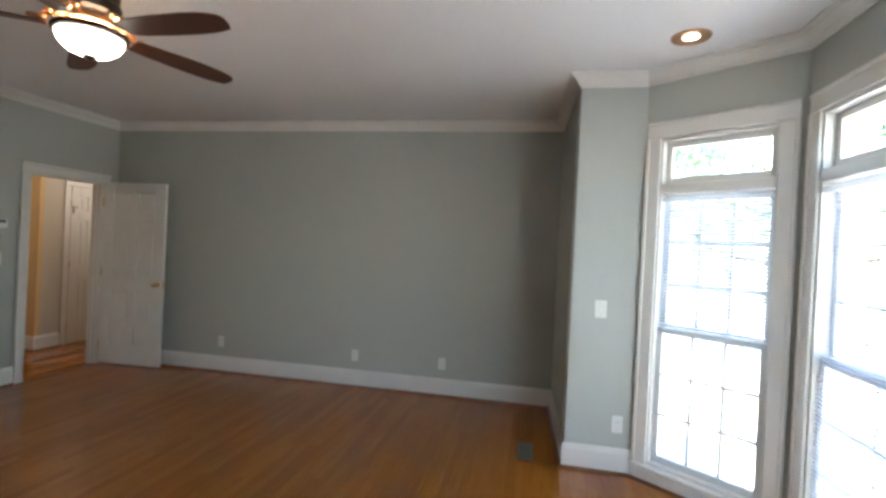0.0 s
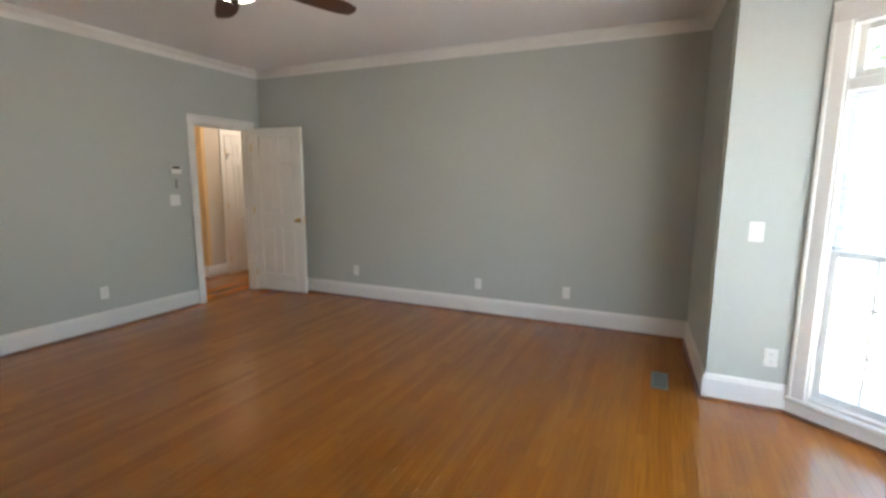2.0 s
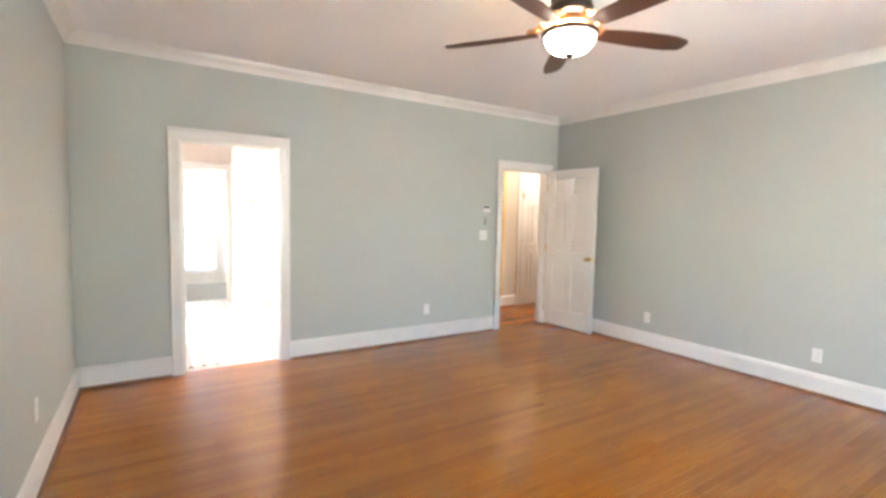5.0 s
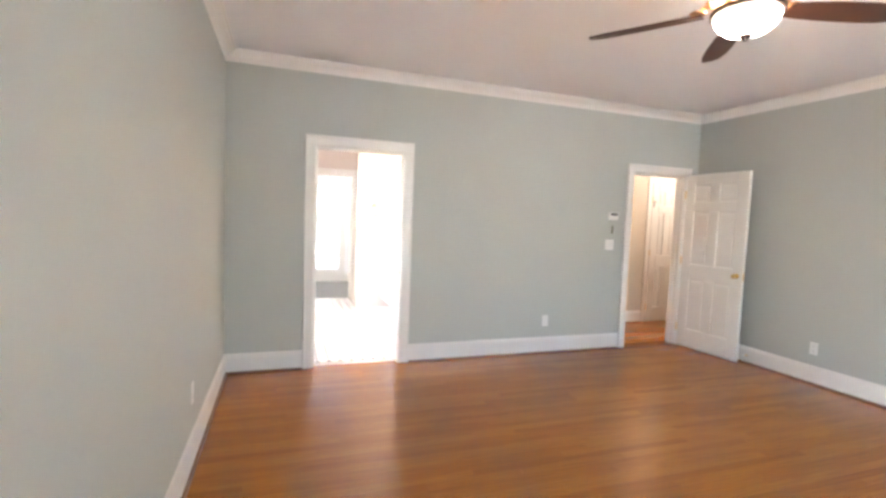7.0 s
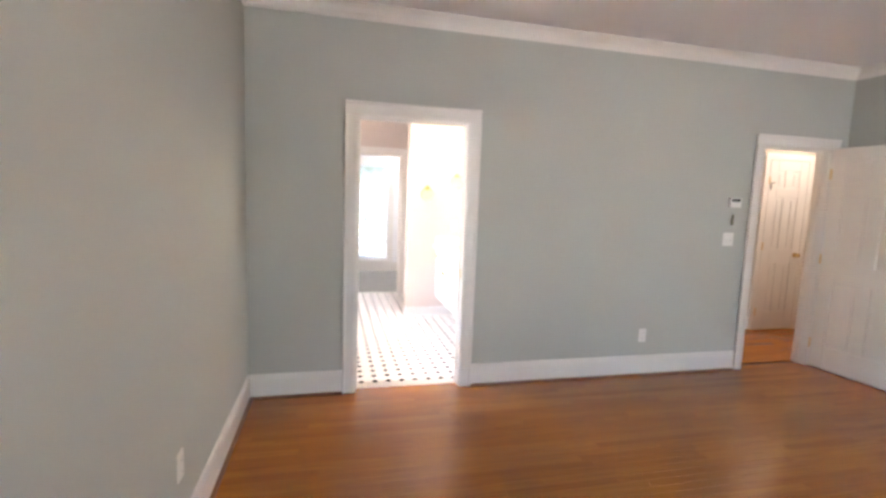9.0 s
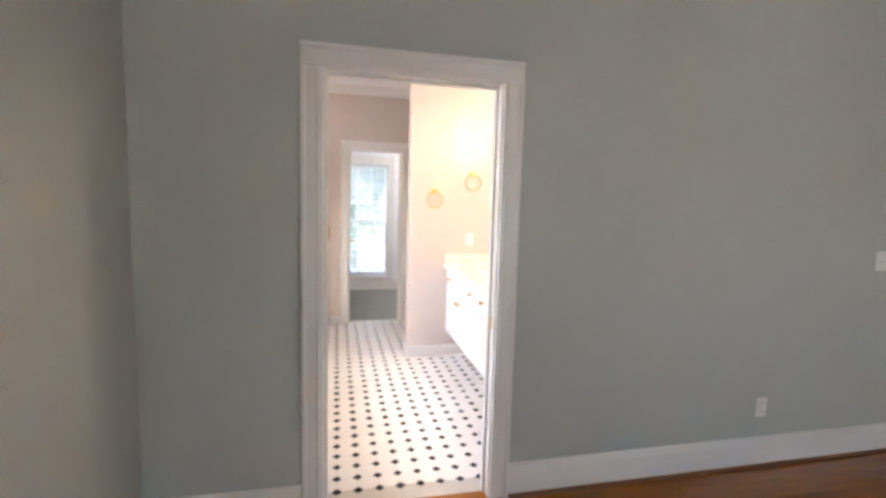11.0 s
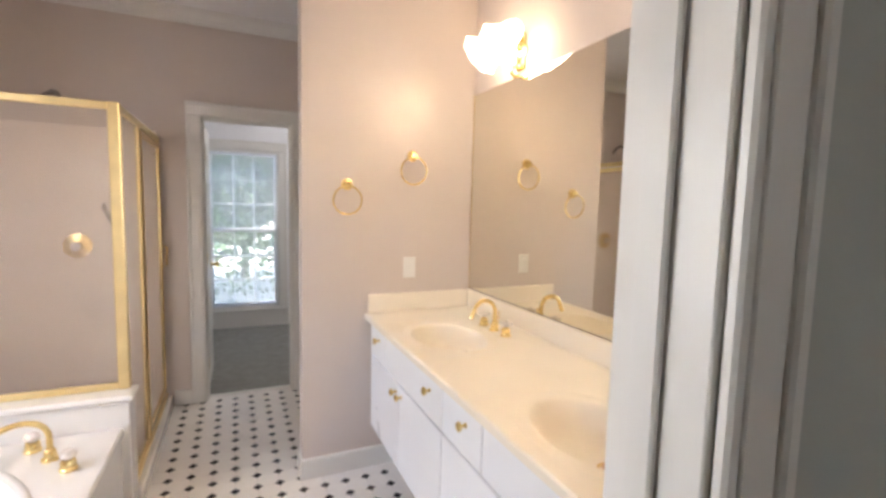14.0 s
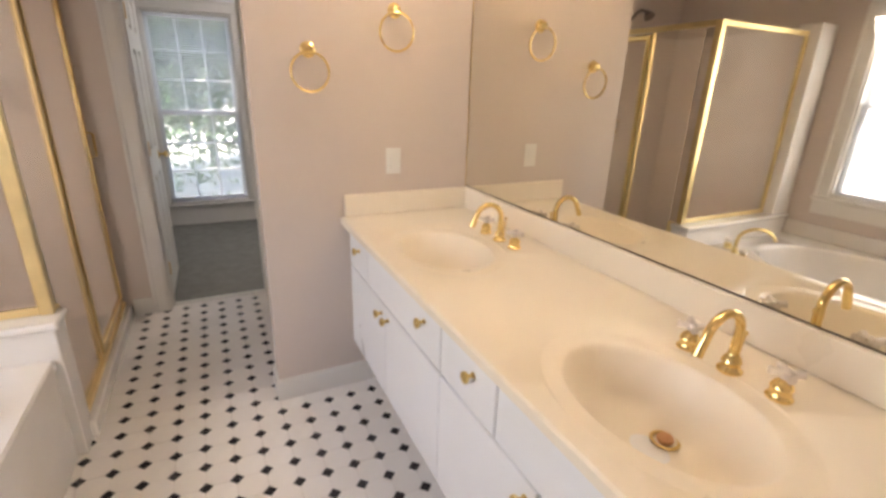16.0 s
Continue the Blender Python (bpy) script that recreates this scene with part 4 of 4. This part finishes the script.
part("side_splash", Shape().box(-6.975 - OX, 1.052 - OY, CT - 0.852, -6.960 - OX, 1.6615 - OY, 0.985 - 0.852, 0.005), MARBLE, top)
for cx in (-6.43, -5.455):
    part("drain", Shape().lathe([(0.031, 0.002), (0.031, 0.004), (0.024, 0.005), (0.022, -0.003), (0.0, -0.004)], pose(cx - OX, 1.335 - OY, CT - 0.128 - 0.852 + 0.003), 20), DULLBRASS, top, "brass drain with stopper", True)
    part("drain_stopper", Shape().lathe([(0, 0.012), (0.016, 0.011), (0.018, 0.006), (0.016, 0.0)], pose(cx - OX, 1.335 - OY, CT - 0.128 - 0.852 + 0.003), 16), COPPER, top, smooth=True)

mir = thing("wall_mirror", "wide frameless mirror above the vanity", "mirror", at=(-5.948, 1.677, 0.989))
part("mirror_glass", Shape().box(-1.024, -0.006, 0.0005, 1.034, -0.0005, 1.125), MIRROR, mir)
part("lower_edge", Shape().box(-1.024, -0.0075, -0.0018, 1.034, -0.0015, 0.0025, 0.0008), SILVEREDGE, mir, "blackened lower mirror edge")
part("side_edge", Shape().box(-1.0265, -0.0075, 0.0, -1.0242, -0.0005, 1.125), DULLBRASS, mir, "brass-toned mirror edge")


def arc(center, r, a0, a1, n, u, w):
    c, u, w = Vector(center), Vector(u), Vector(w)
    return [tuple(c + r * (math.cos(a) * u + math.sin(a) * w)) for a in (radians(a0 + (a1 - a0) * i / n) for i in range(n + 1))]


def faucet(m, label):
    """A widespread tap: spout towards -y, handles along x."""
    root = thing("faucet", label, "faucet", "bath taps", at=m)
    s = Shape().lathe([(0, 0), (0.026, 0), (0.027, 0.005), (0.022, 0.010), (0.018, 0.017), (0.021, 0.024), (0.018, 0.034), (0.013, 0.040), (0.012, 0.045)], None, 20)
    path = [(0, 0, 0.04), (0, 0.002, 0.075)] + arc((0, -0.056, 0.092), 0.058, 0, 165, 14, (0, 1, 0), (0, 0, 1)) + [(0, -0.124, 0.082), (0, -0.129, 0.068)]
    s.tube(path, 0.011, 12, [0.0115] * 2 + [0.0102] * 13 + [0.0105, 0.0102, 0.0112, 0.0112])
    part("spout", s, GOLD, root, "curved polished brass spout", True)
    part("lift_rod", Shape().tube([(0, 0.019, 0.035), (0, 0.024, 0.085)], 0.003, 8).lathe([(0, 0), (0.006, 0.002), (0.005, 0.010), (0, 0.012)], pose(0, 0.0245, 0.083), 10), GOLD, root, smooth=True)
    for x in (-0.104, 0.104):
        b = part("handle_base", Shape().lathe([(0, 0), (0.025, 0), (0.026, 0.005), (0.022, 0.009), (0.020, 0.020), (0.022, 0.026), (0.018, 0.036), (0.010, 0.043), (0, 0.046)], pose(x, 0, 0), 20), GOLD, root, "polished brass handle base", True)
        h = Shape()
        for k in range(4):
            a = radians(45 + 90 * k)
            h.tube([(x, 0, 0.056), (x + 0.016 * math.cos(a), 0.016 * math.sin(a), 0.058), (x + 0.031 * math.cos(a), 0.031 * math.sin(a), 0.060)], 0.008, 8, [0.009, 0.008, 0.0095])
        h.lathe([(0, 0.046), (0.011, 0.047), (0.012, 0.064), (0.007, 0.068), (0, 0.069)], pose(x, 0, 0), 14)
        part("cross_handle", h, ACRYLIC, b, "clear acrylic cross handle", True)
    return root


faucet(pose(-6.432, 1.535, CT - 0.0005), "polished brass faucet with clear cross handles at the basin")
faucet(pose(-5.460, 1.512, CT - 0.0005), "polished brass faucet with clear cross handles at the basin")


def towel_ring(y, z):
    root = thing("towel_ring", "polished brass towel ring on the pink wall", "towel ring", "towel rings", at=pose(-6.976, y, z, 0, 0, -90))
    part("rosette", Shape().lathe([(0, 0.0006), (0.030, 0.0006), (0.031, 0.005), (0.022, 0.010), (0.018, 0.020), (0.021, 0.030), (0.015, 0.040), (0, 0.042)], pose(0, 0, 0, -90, 0, 0), 20), GOLD, root, smooth=True)
    part("ring", Shape().ring(pose(0, 0.034, -0.083, 84, 0, 0), 0.074, 0.0052, 44, 8), GOLD, root, "thin brass ring", True)


towel_ring(0.932, 1.576)
towel_ring(1.296, 1.745)


def vanity_light(x):
    root = thing("vanity_light", "brass wall light with two lit tulip glass shades", "wall light", "vanity lights", at=(x, 1.679, 2.135))
    part("back_plate", Shape().box(-0.034, -0.012, 0.005, 0.034, 0, 0.175, 0.010).lathe([(0, 0), (0.046, 0), (0.047, 0.008), (0.036, 0.018), (0.02, 0.026), (0, 0.028)], pose(0, -0.001, 0.09, 90, 0, 0), 28), GOLD, root, "long brass back plate", True)
    for sgn in (-1, 1):
        a = [(0, -0.02, 0.09), (sgn * 0.03, -0.05, 0.10), (sgn * 0.052, -0.062, 0.135), (sgn * 0.068, -0.060, 0.165), (sgn * 0.074, -0.072, 0.178)]
        part("arm", Shape().tube(a, 0.0075, 10), GOLD, root, "curved brass arm", True)
        m = pose(sgn * 0.076, -0.078, 0.176, -46, 0, 0) @ pose(0, 0, 0, 0, sgn * -3, 0)
        sh = part("tulip_shade", Shape().lathe([(0.018, 0.0), (0.036, -0.010), (0.049, -0.036), (0.056, -0.072), (0.066, -0.108), (0.088, -0.142), (0.100, -0.152), (0.098, -0.149), (0.084, -0.139), (0.061, -0.106), (0.052, -0.072), (0.044, -0.036), (0.030, -0.012), (0.014, -0.002)], m, 64, 0.10, 8), TULIP, root, "glowing fluted tulip glass shade", True)
        part("socket_cap", Shape().lathe([(0, 0.014), (0.016, 0.012), (0.023, 0.0), (0.021, -0.016)], m, 16), GOLD, sh, "brass socket cap", True)
    top = arc((0, -0.030, 0.190), 0.022, 200, -60, 12, (0, 1, 0), (0, 0, 1))
    low = arc((0, -0.034, -0.006), 0.024, 40, 330, 14, (0, 1, 0), (0, 0, 1))
    part("scroll", Shape().tube(top, 0.006, 8).tube([(0, -0.012, 0.16), top[-1]], 0.006, 8), GOLD, root, "brass scroll", True)
    part("scroll", Shape().tube(low, 0.008, 8).tube([(0, -0.012, 0.03), low[0]], 0.008, 8), GOLD, root, "brass scroll", True)


vanity_light(-6.50)
vanity_light(-5.47)

# ---- bathroom: shower ----
shower = thing("shower_enclosure", "corner shower of obscure glass in brass frames", "shower", at=(-7.622, -0.638, 0))
SX, SY = -7.64, -0.65


def sbox(x0, y0, z0, x1, y1, z1, c=0.0):
    return Shape().box(x0 - SX, y0 - SY, z0, x1 - SX, y1 - SY, z1, c)


def rail(name, x0, y0, z0, x1, y1, z1, label=""):
    return part(name, sbox(x0, y0, z0, x1, y1, z1, 0.004), FRAMEBRASS, shower, label)


part("curb", sbox(-8.249, -0.140, 0.0, -7.0405, -0.040, 0.085, 0.008), TUBMARBLE, shower, "white marble curb")
part("pan", sbox(-8.249, -1.219, 0.0, -7.11, -0.1405, 0.045), TUBMARBLE, shower)
part("back_wall_panel", sbox(-8.2495, -1.2195, 0.046, -8.240, -0.1, 1.93), SHOWERWALL, shower, "blush marble wall panel")
part("side_wall_panel", sbox(-8.2395, -1.2195, 0.046, -7.04, -1.210, 1.93), SHOWERWALL, shower, "blush marble wall panel")
part("knee_wall", sbox(-7.075, -1.2095, 0.0, -6.945, -0.062, 0.572, 0.004), TUBMARBLE, shower, "white marble knee wall")
part("knee_cap", sbox(-7.078, -1.2095, 0.5722, -6.925, -0.044, 0.602, 0.008), TUBMARBLE, shower, "white marble cap")
part("end_jamb", sbox(-7.10, -1.2095, 0.6025, -6.95, -1.02, 1.94, 0.004), TUBMARBLE, shower, "white marble end post")
Z0, Z1 = 0.604, 1.892
rail("corner_post", -7.055, -0.115, Z0, -7.010, -0.070, Z1)
rail("top_rail", -7.047, -1.018, Z1 - 0.034, -7.018, -0.116, Z1)
rail("bottom_rail", -7.047, -1.018, Z0 + 0.0, -7.018, -0.116, Z0 + 0.03)
rail("end_post", -7.047, -1.019, Z0 + 0.031, -7.018, -0.994, Z1 - 0.035)
part("side_panel", sbox(-7.036, -0.9935, Z0 + 0.0305, -7.029, -0.1155, Z1 - 0.0345), OBSCURE, shower, "obscure glass panel").visible_shadow = False
rail("front_top_rail", -8.238, -0.108, Z1 - 0.036, -7.056, -0.077, Z1)
rail("front_track", -8.238, -0.112, 0.0855, -7.06, -0.068, 0.112)
rail("lower_corner_post", -7.056, -0.106, 0.113, -7.1275, -0.080, 0.60)
rail("door_post", -7.535, -0.106, 0.113, -7.508, -0.079, Z1 - 0.037)
rail("wall_post", -8.238, -0.106, 0.113, -8.212, -0.079, Z1 - 0.037)
part("fixed_panel", sbox(-7.5075, -0.097, 0.113, -7.1278, -0.090, Z1 - 0.0365), OBSCURE, shower, "obscure glass panel").visible_shadow = False
door = part("shower_door", sbox(-8.175, -0.091, 0.17, -7.572, -0.084, Z1 - 0.085), OBSCURE, shower, "obscure glass door")
door.visible_shadow = False
for nm, x0, x1, z0, z1 in (("stile", -8.208, -8.1755, 0.125, Z1 - 0.05), ("stile", -7.5715, -7.538, 0.125, Z1 - 0.05), ("rail", -8.175, -7.572, 0.125, 0.1695), ("rail", -8.175, -7.572, Z1 - 0.0845, Z1 - 0.05)):
    part(nm, sbox(x0, -0.103, z0, x1, -0.074, z1, 0.004), GOLD, door)
part("door_pull", Shape().tube([(-8.19 - SX, -0.074 - SY, 1.02), (-8.19 - SX, -0.048 - SY, 1.03), (-8.19 - SX, -0.046 - SY, 1.15), (-8.19 - SX, -0.074 - SY, 1.16)], 0.007, 8), GOLD, door, "brass pull", True)
HX, HY = -8.239 - SX, -0.60 - SY
head = part("shower_head", Shape().lathe([(0, 0.03), (0.016, 0.025), (0.024, 0.0), (0.042, -0.028), (0.044, -0.04), (0, -0.042)], pose(HX + 0.165, HY, 2.080, 0, -38, 0), 20), CHROME, shower, "tarnished shower head", True)
part("shower_arm", Shape().tube([(HX, HY, 2.05), (HX + 0.05, HY, 2.098), (HX + 0.10, HY, 2.112), (HX + 0.15, HY, 2.090)], 0.010, 10), CHROME, head, smooth=True)
valve = part("valve_plate", Shape().lathe([(0, 0), (0.082, 0), (0.08, 0.008), (0.03, 0.016), (0.02, 0.03), (0, 0.03)], pose(HX, HY + 0.048, 1.16, 0, 90, 0), 28), GOLD, shower, "round brass valve plate", True)
part("knob", Shape().lathe([(0, 0.03), (0.026, 0.032), (0.03, 0.05), (0.02, 0.06), (0, 0.061)], pose(HX, HY + 0.048, 1.16, 0, 90, 0), 20), ACRYLIC, valve, "clear acrylic knob", True)

# short dark bent bar on the back panel, beside the valve
part("dark_bar", Shape().tube([(HX, HY + 0.20, 1.43), (HX + 0.05, HY + 0.205, 1.42), (HX + 0.055, HY + 0.235, 1.35), (HX + 0.05, HY + 0.265, 1.28), (HX, HY + 0.27, 1.27)], 0.013, 10), CHROME, shower, "short dark bent bar on the shower wall", True)

# ---- bathroom: tub ----
TX, TY = -5.93, -0.65
tub = thing("bathtub", "white cultured marble deck bathtub with oval well", "bathtub", at=(TX, TY, 0))
t = Shape()
t.holed(-6.9245, -1.2195, -4.9215, -0.082, 0.45, -5.87, -0.645, 0.90, 0.495, [(1.03, 0.0), (1.02, -0.006), (1.0, -0.008), (0.975, -0.002), (0.955, 0.02), (0.93, 0.09), (0.88, 0.22), (0.80, 0.33), (0.70, 0.38), (0.5, 0.395)], 72)
t.add([(-6.9245, -0.082, 0.45), (-4.9215, -0.082, 0.45), (-4.9215, -0.074, 0.442), (-6.9245, -0.074, 0.442), (-4.9215, -0.074, 0.412), (-6.9245, -0.074, 0.412), (-4.9215, -0.086, 0.408), (-6.9245, -0.086, 0.408), (-4.9215, -0.086, 0.0), (-6.9245, -0.086, 0.0)], [(0, 3, 2, 1), (3, 5, 4, 2), (5, 7, 6, 4), (7, 9, 8, 6)])
t.v = [(x - TX, y - TY, z) for x, y, z in t.v]
part("deck", t, TUBMARBLE, tub, smooth=True, weld=0.0002)
part("wall_splash", Shape().box(-6.9240 - TX, -1.2192 - TY, 0.4505, -4.9220 - TX, -1.200 - TY, 0.56, 0.004), TUBMARBLE, tub)
tap = thing("tub_faucet", "polished brass tub filler with acrylic handles", "faucet", "bath taps", at=pose(-6.722, -0.277, 0.4502, 0, 0, 0))
path = [(0, 0, 0), (0.0, 0, 0.06)] + [(0.100 * (1 - math.cos(radians(a))) * 0.75, -0.113 * (1 - math.cos(radians(a))) * 0.75, 0.09 + 0.094 * math.sin(radians(a))) for a in range(0, 151, 10)] + [(0.150, -0.170, 0.112)]
s = Shape().tube(path, 0.0112, 12)
s.lathe([(0, 0), (0.030, 0), (0.030, 0.008), (0.022, 0.014), (0.019, 0.04), (0.013, 0.046)], None, 20)
part("spout", s, GOLD, tap, "tall curved brass spout", True)
for x, y in ((-0.10, -0.085), (0.105, 0.085)):
    b = part("handle_base", Shape().lathe([(0, 0), (0.030, 0), (0.030, 0.008), (0.026, 0.012), (0.026, 0.03), (0.022, 0.04), (0, 0.042)], pose(x, y, 0), 20), GOLD, tap, "brass handle base", True)
    part("knob", Shape().lathe([(0, 0.042), (0.016, 0.043), (0.026, 0.052), (0.027, 0.066), (0.018, 0.078), (0, 0.080)], pose(x, y, 0), 10), ACRYLIC, b, "clear acrylic knob", False)

cv = thing("ceiling_vent", "small round dark ceiling vent over the shower", "ceiling vent", at=(-7.62, -0.53, CEILING))
part("rim", Shape().lathe([(0.050, -0.0005), (0.088, -0.0005), (0.086, -0.008), (0.054, -0.010), (0.050, -0.0005)], None, 28), CHROME, cv, smooth=True)
part("grille", Shape().lathe([(0, -0.004), (0.052, -0.004), (0.052, -0.006), (0, -0.006)], None, 28), VENTMETAL, cv, smooth=True)


# ---- outdoors ----
def tree(x, y, height, spread, seed, leaves=330, size=0.06):
    rng = random.Random(seed)
    root = thing("tree", "leafy green tree outside the window", "tree", "garden trees", at=(x, y, -0.7))
    tr = Shape().tube([(0, 0, 0), (0.05, 0.02, height * 0.2), (-0.03, 0.05, height * 0.45), (0.04, 0.0, height * 0.8)], 0.1, 10, [0.12, 0.09, 0.07, 0.02])
    ends = []
    for k in range(11):
        a, z = rng.uniform(0, 6.28), height * rng.uniform(0.22, 0.75)
        r = spread * rng.uniform(0.5, 1.0) * (1.1 - 0.5 * z / height)
        e = (r * math.cos(a), r * math.sin(a), z + height * rng.uniform(0.02, 0.2))
        tr.tube([(0, 0, z), (e[0] * 0.5, e[1] * 0.5, (z + e[2]) / 2 + 0.1), e], 0.04, 6, [0.05, 0.035, 0.012])
        ends.append(e)
    part("trunk", tr, BARK, root)
    lf = Shape()
    for e in ends + [(0, 0, height * 0.9)]:
        for k in range(leaves):
            d = Vector((rng.gauss(0, 1), rng.gauss(0, 1), rng.gauss(0, 0.8)))
            p = Vector(e) + d * spread * 0.30
            u = Vector((rng.gauss(0, 1), rng.gauss(0, 1), rng.gauss(0, 1))).normalized()
            w = u.orthogonal().normalized()
            q = rng.uniform(0.7, 1.4) * size
            lf.add([p - u * q, p + w * q * 0.5 + u * 0.01, p + u * q, p - w * q * 0.5], [(0, 1, 2, 3)])
    me = bpy.data.meshes.new("crown")
    me.from_pydata(lf.v, [], lf.f)
    me.materials.append(LEAF)
    c = new("crown", me)
    c.parent = root


for x, y, h, sp, sd, n in ((-14.5, -0.6, 5.4, 2.2, 1, 800), (-15.2, 1.9, 5.8, 2.3, 2, 800), (-17.5, -2.6, 7.0, 2.8, 3, 700), (-18.5, 0.6, 7.5, 3.0, 8, 800), (-18.0, 4.0, 7.0, 2.8, 9, 600), (5.2, 10.5, 6.5, 2.6, 4, 450), (9.5, 8.5, 7.0, 2.8, 5, 450), (2.2, 13.0, 7.5, 3.0, 6, 450), (-6.0, -10.5, 6.5, 2.6, 7, 330)):
    tree(x, y, h, sp, sd, n * 3 if n > 500 else n * 2, 0.06)

# ---- brick pier outside the bay ----
pier = thing("brick_pier", "slim red brick garden pier outside the bay window", "brick pier", at=pose(2.13, 3.56, -0.7, 0, 0, 60))
part("mortar_core", Shape().box(-0.094, -0.043, 0, 0.094, 0.043, 3.9), MORTAR, pier)
brick_me = Shape().box(-0.100, -0.049, -0.029, 0.100, 0.049, 0.029, 0.004).mesh("brick", BRICK)
for k in range(57):
    b = new("brick", brick_me)
    b.parent = pier
    b.matrix_local = pose(0.004 if k % 2 else -0.004, 0, 0.034 + k * 0.068)

# ---- floor boards ----
rng = random.Random(11)
BW = 0.0572
near, rest = [], Shape()


def reach(x):
    """How far the boards run along y at this x, just under the walls."""
    if x < 0.26:
        return -0.86, 4.53
    if x < 0.71:
        return -0.86, 3.35
    return 0.68 + (x - 0.71) * 0.79, 3.34 - (x - 0.71) * 0.78


rows = int((1.47 + 4.862) / BW)
for i in range(rows):
    x0 = -4.862 + i * BW
    y = -0.755 - rng.uniform(0, 0.8)
    while y < 4.53:
        length = rng.uniform(0.55, 1.7)
        lo, hi = reach(x0 + BW)
        a, b = max(y, lo), min(y + length, hi)
        if b - a > 0.03:
            near.append((x0, a, b))
        y += length
picked = [n for n in near if -3.6 < n[0] < -0.35 and n[1] < 2.3][:300]
chosen = set(picked)
for x0, a, b in near:
    if (x0, a, b) in chosen:
        ob = new("floor_board", Shape().box(0.0004, 0.0004, -0.010, BW - 0.0004, b - a - 0.0004, 0.0).mesh("floor_board", BOARD))
        ob.parent = floor_bed
        ob.location = (x0, a, 0.0)
    else:
        rest.box(x0 + 0.0004, a + 0.0004, -0.010, x0 + BW - 0.0004, b - 0.0004, 0.0)


def stuff(name, shape, material, parent):
    me = bpy.data.meshes.new(name)
    me.from_pydata(shape.v, [], shape.f)
    me.materials.append(material)
    ob = new(name, me)
    ob.parent = parent
    ob["kind"] = "stuff"
    return ob


stuff("floor_boards", rest, BOARDS, floor_bed)
rest = Shape()
for i in range(int(2.74 / BW)):
    x0 = -7.6 + i * BW
    y = 2.6 - rng.uniform(0, 0.8)
    while y < 6.2:
        length = rng.uniform(0.55, 1.7)
        rest.box(x0 + 0.0004, max(y, 2.55) + 0.0004, -0.010, x0 + BW - 0.0004, min(y + length, 6.25) - 0.0004, 0)
        y += length
stuff("floor_boards", rest, BOARDS, floor_hall)

# ---- octagon and dot tiles ----
PX, PY, DH, GAP = 0.1115, 0.108, 0.0258, 0.0009


def prism(points, z0, z1):
    n = len(points)
    return [(x, y, z1) for x, y in points] + [(x, y, z0) for x, y in points], [tuple(range(n))] + [(i, i + n, (i + 1) % n + n, (i + 1) % n) for i in range(n)]


ha, hb = PX / 2 - GAP, PY / 2 - GAP
OCTAGON = [(ha, -hb + DH), (ha, hb - DH), (ha - DH, hb), (-ha + DH, hb), (-ha, hb - DH), (-ha, -hb + DH), (-ha + DH, -hb), (ha - DH, -hb)]
dq = DH - 1.5 * GAP
DIAMOND = [(dq, 0), (0, dq), (-dq, 0), (0, -dq)]
oct_me, dot_me = Shape().add(*prism(OCTAGON, -0.004, 0.0)).mesh("octagon_tile", OCT), Shape().add(*prism(DIAMOND, -0.004, 0.0001)).mesh("dot_tile", DOT)
octs, dots = Shape(), Shape()
count = [0, 0]
for i in range(-16, 17):
    for j in range(-4, 14):
        for kind, px, py in ((0, -6.657 + (i + 0.5) * PX, 0.267 + (j + 0.5) * PY), (1, -6.657 + i * PX, 0.267 + j * PY)):
            if not (-8.295 < px < -4.93 and -0.12 < py < 1.70):
                continue
            nearby = -7.75 < px < -5.35 and -0.1 < py < 1.42
            if nearby and count[kind] < 300:
                count[kind] += 1
                ob = new(("octagon_tile", "dot_tile")[kind], (oct_me, dot_me)[kind])
                ob.parent = floor_bath
                ob.location = (px, py, 0)
            else:
                v, f = prism((OCTAGON, DIAMOND)[kind], -0.004, 0.0001 * kind)
                (octs, dots)[kind].add([(x + px, y + py, z) for x, y, z in v], f)
stuff("octagon_tiles", octs, OCTS, floor_bath)
stuff("dot_tiles", dots, DOTS, floor_bath)
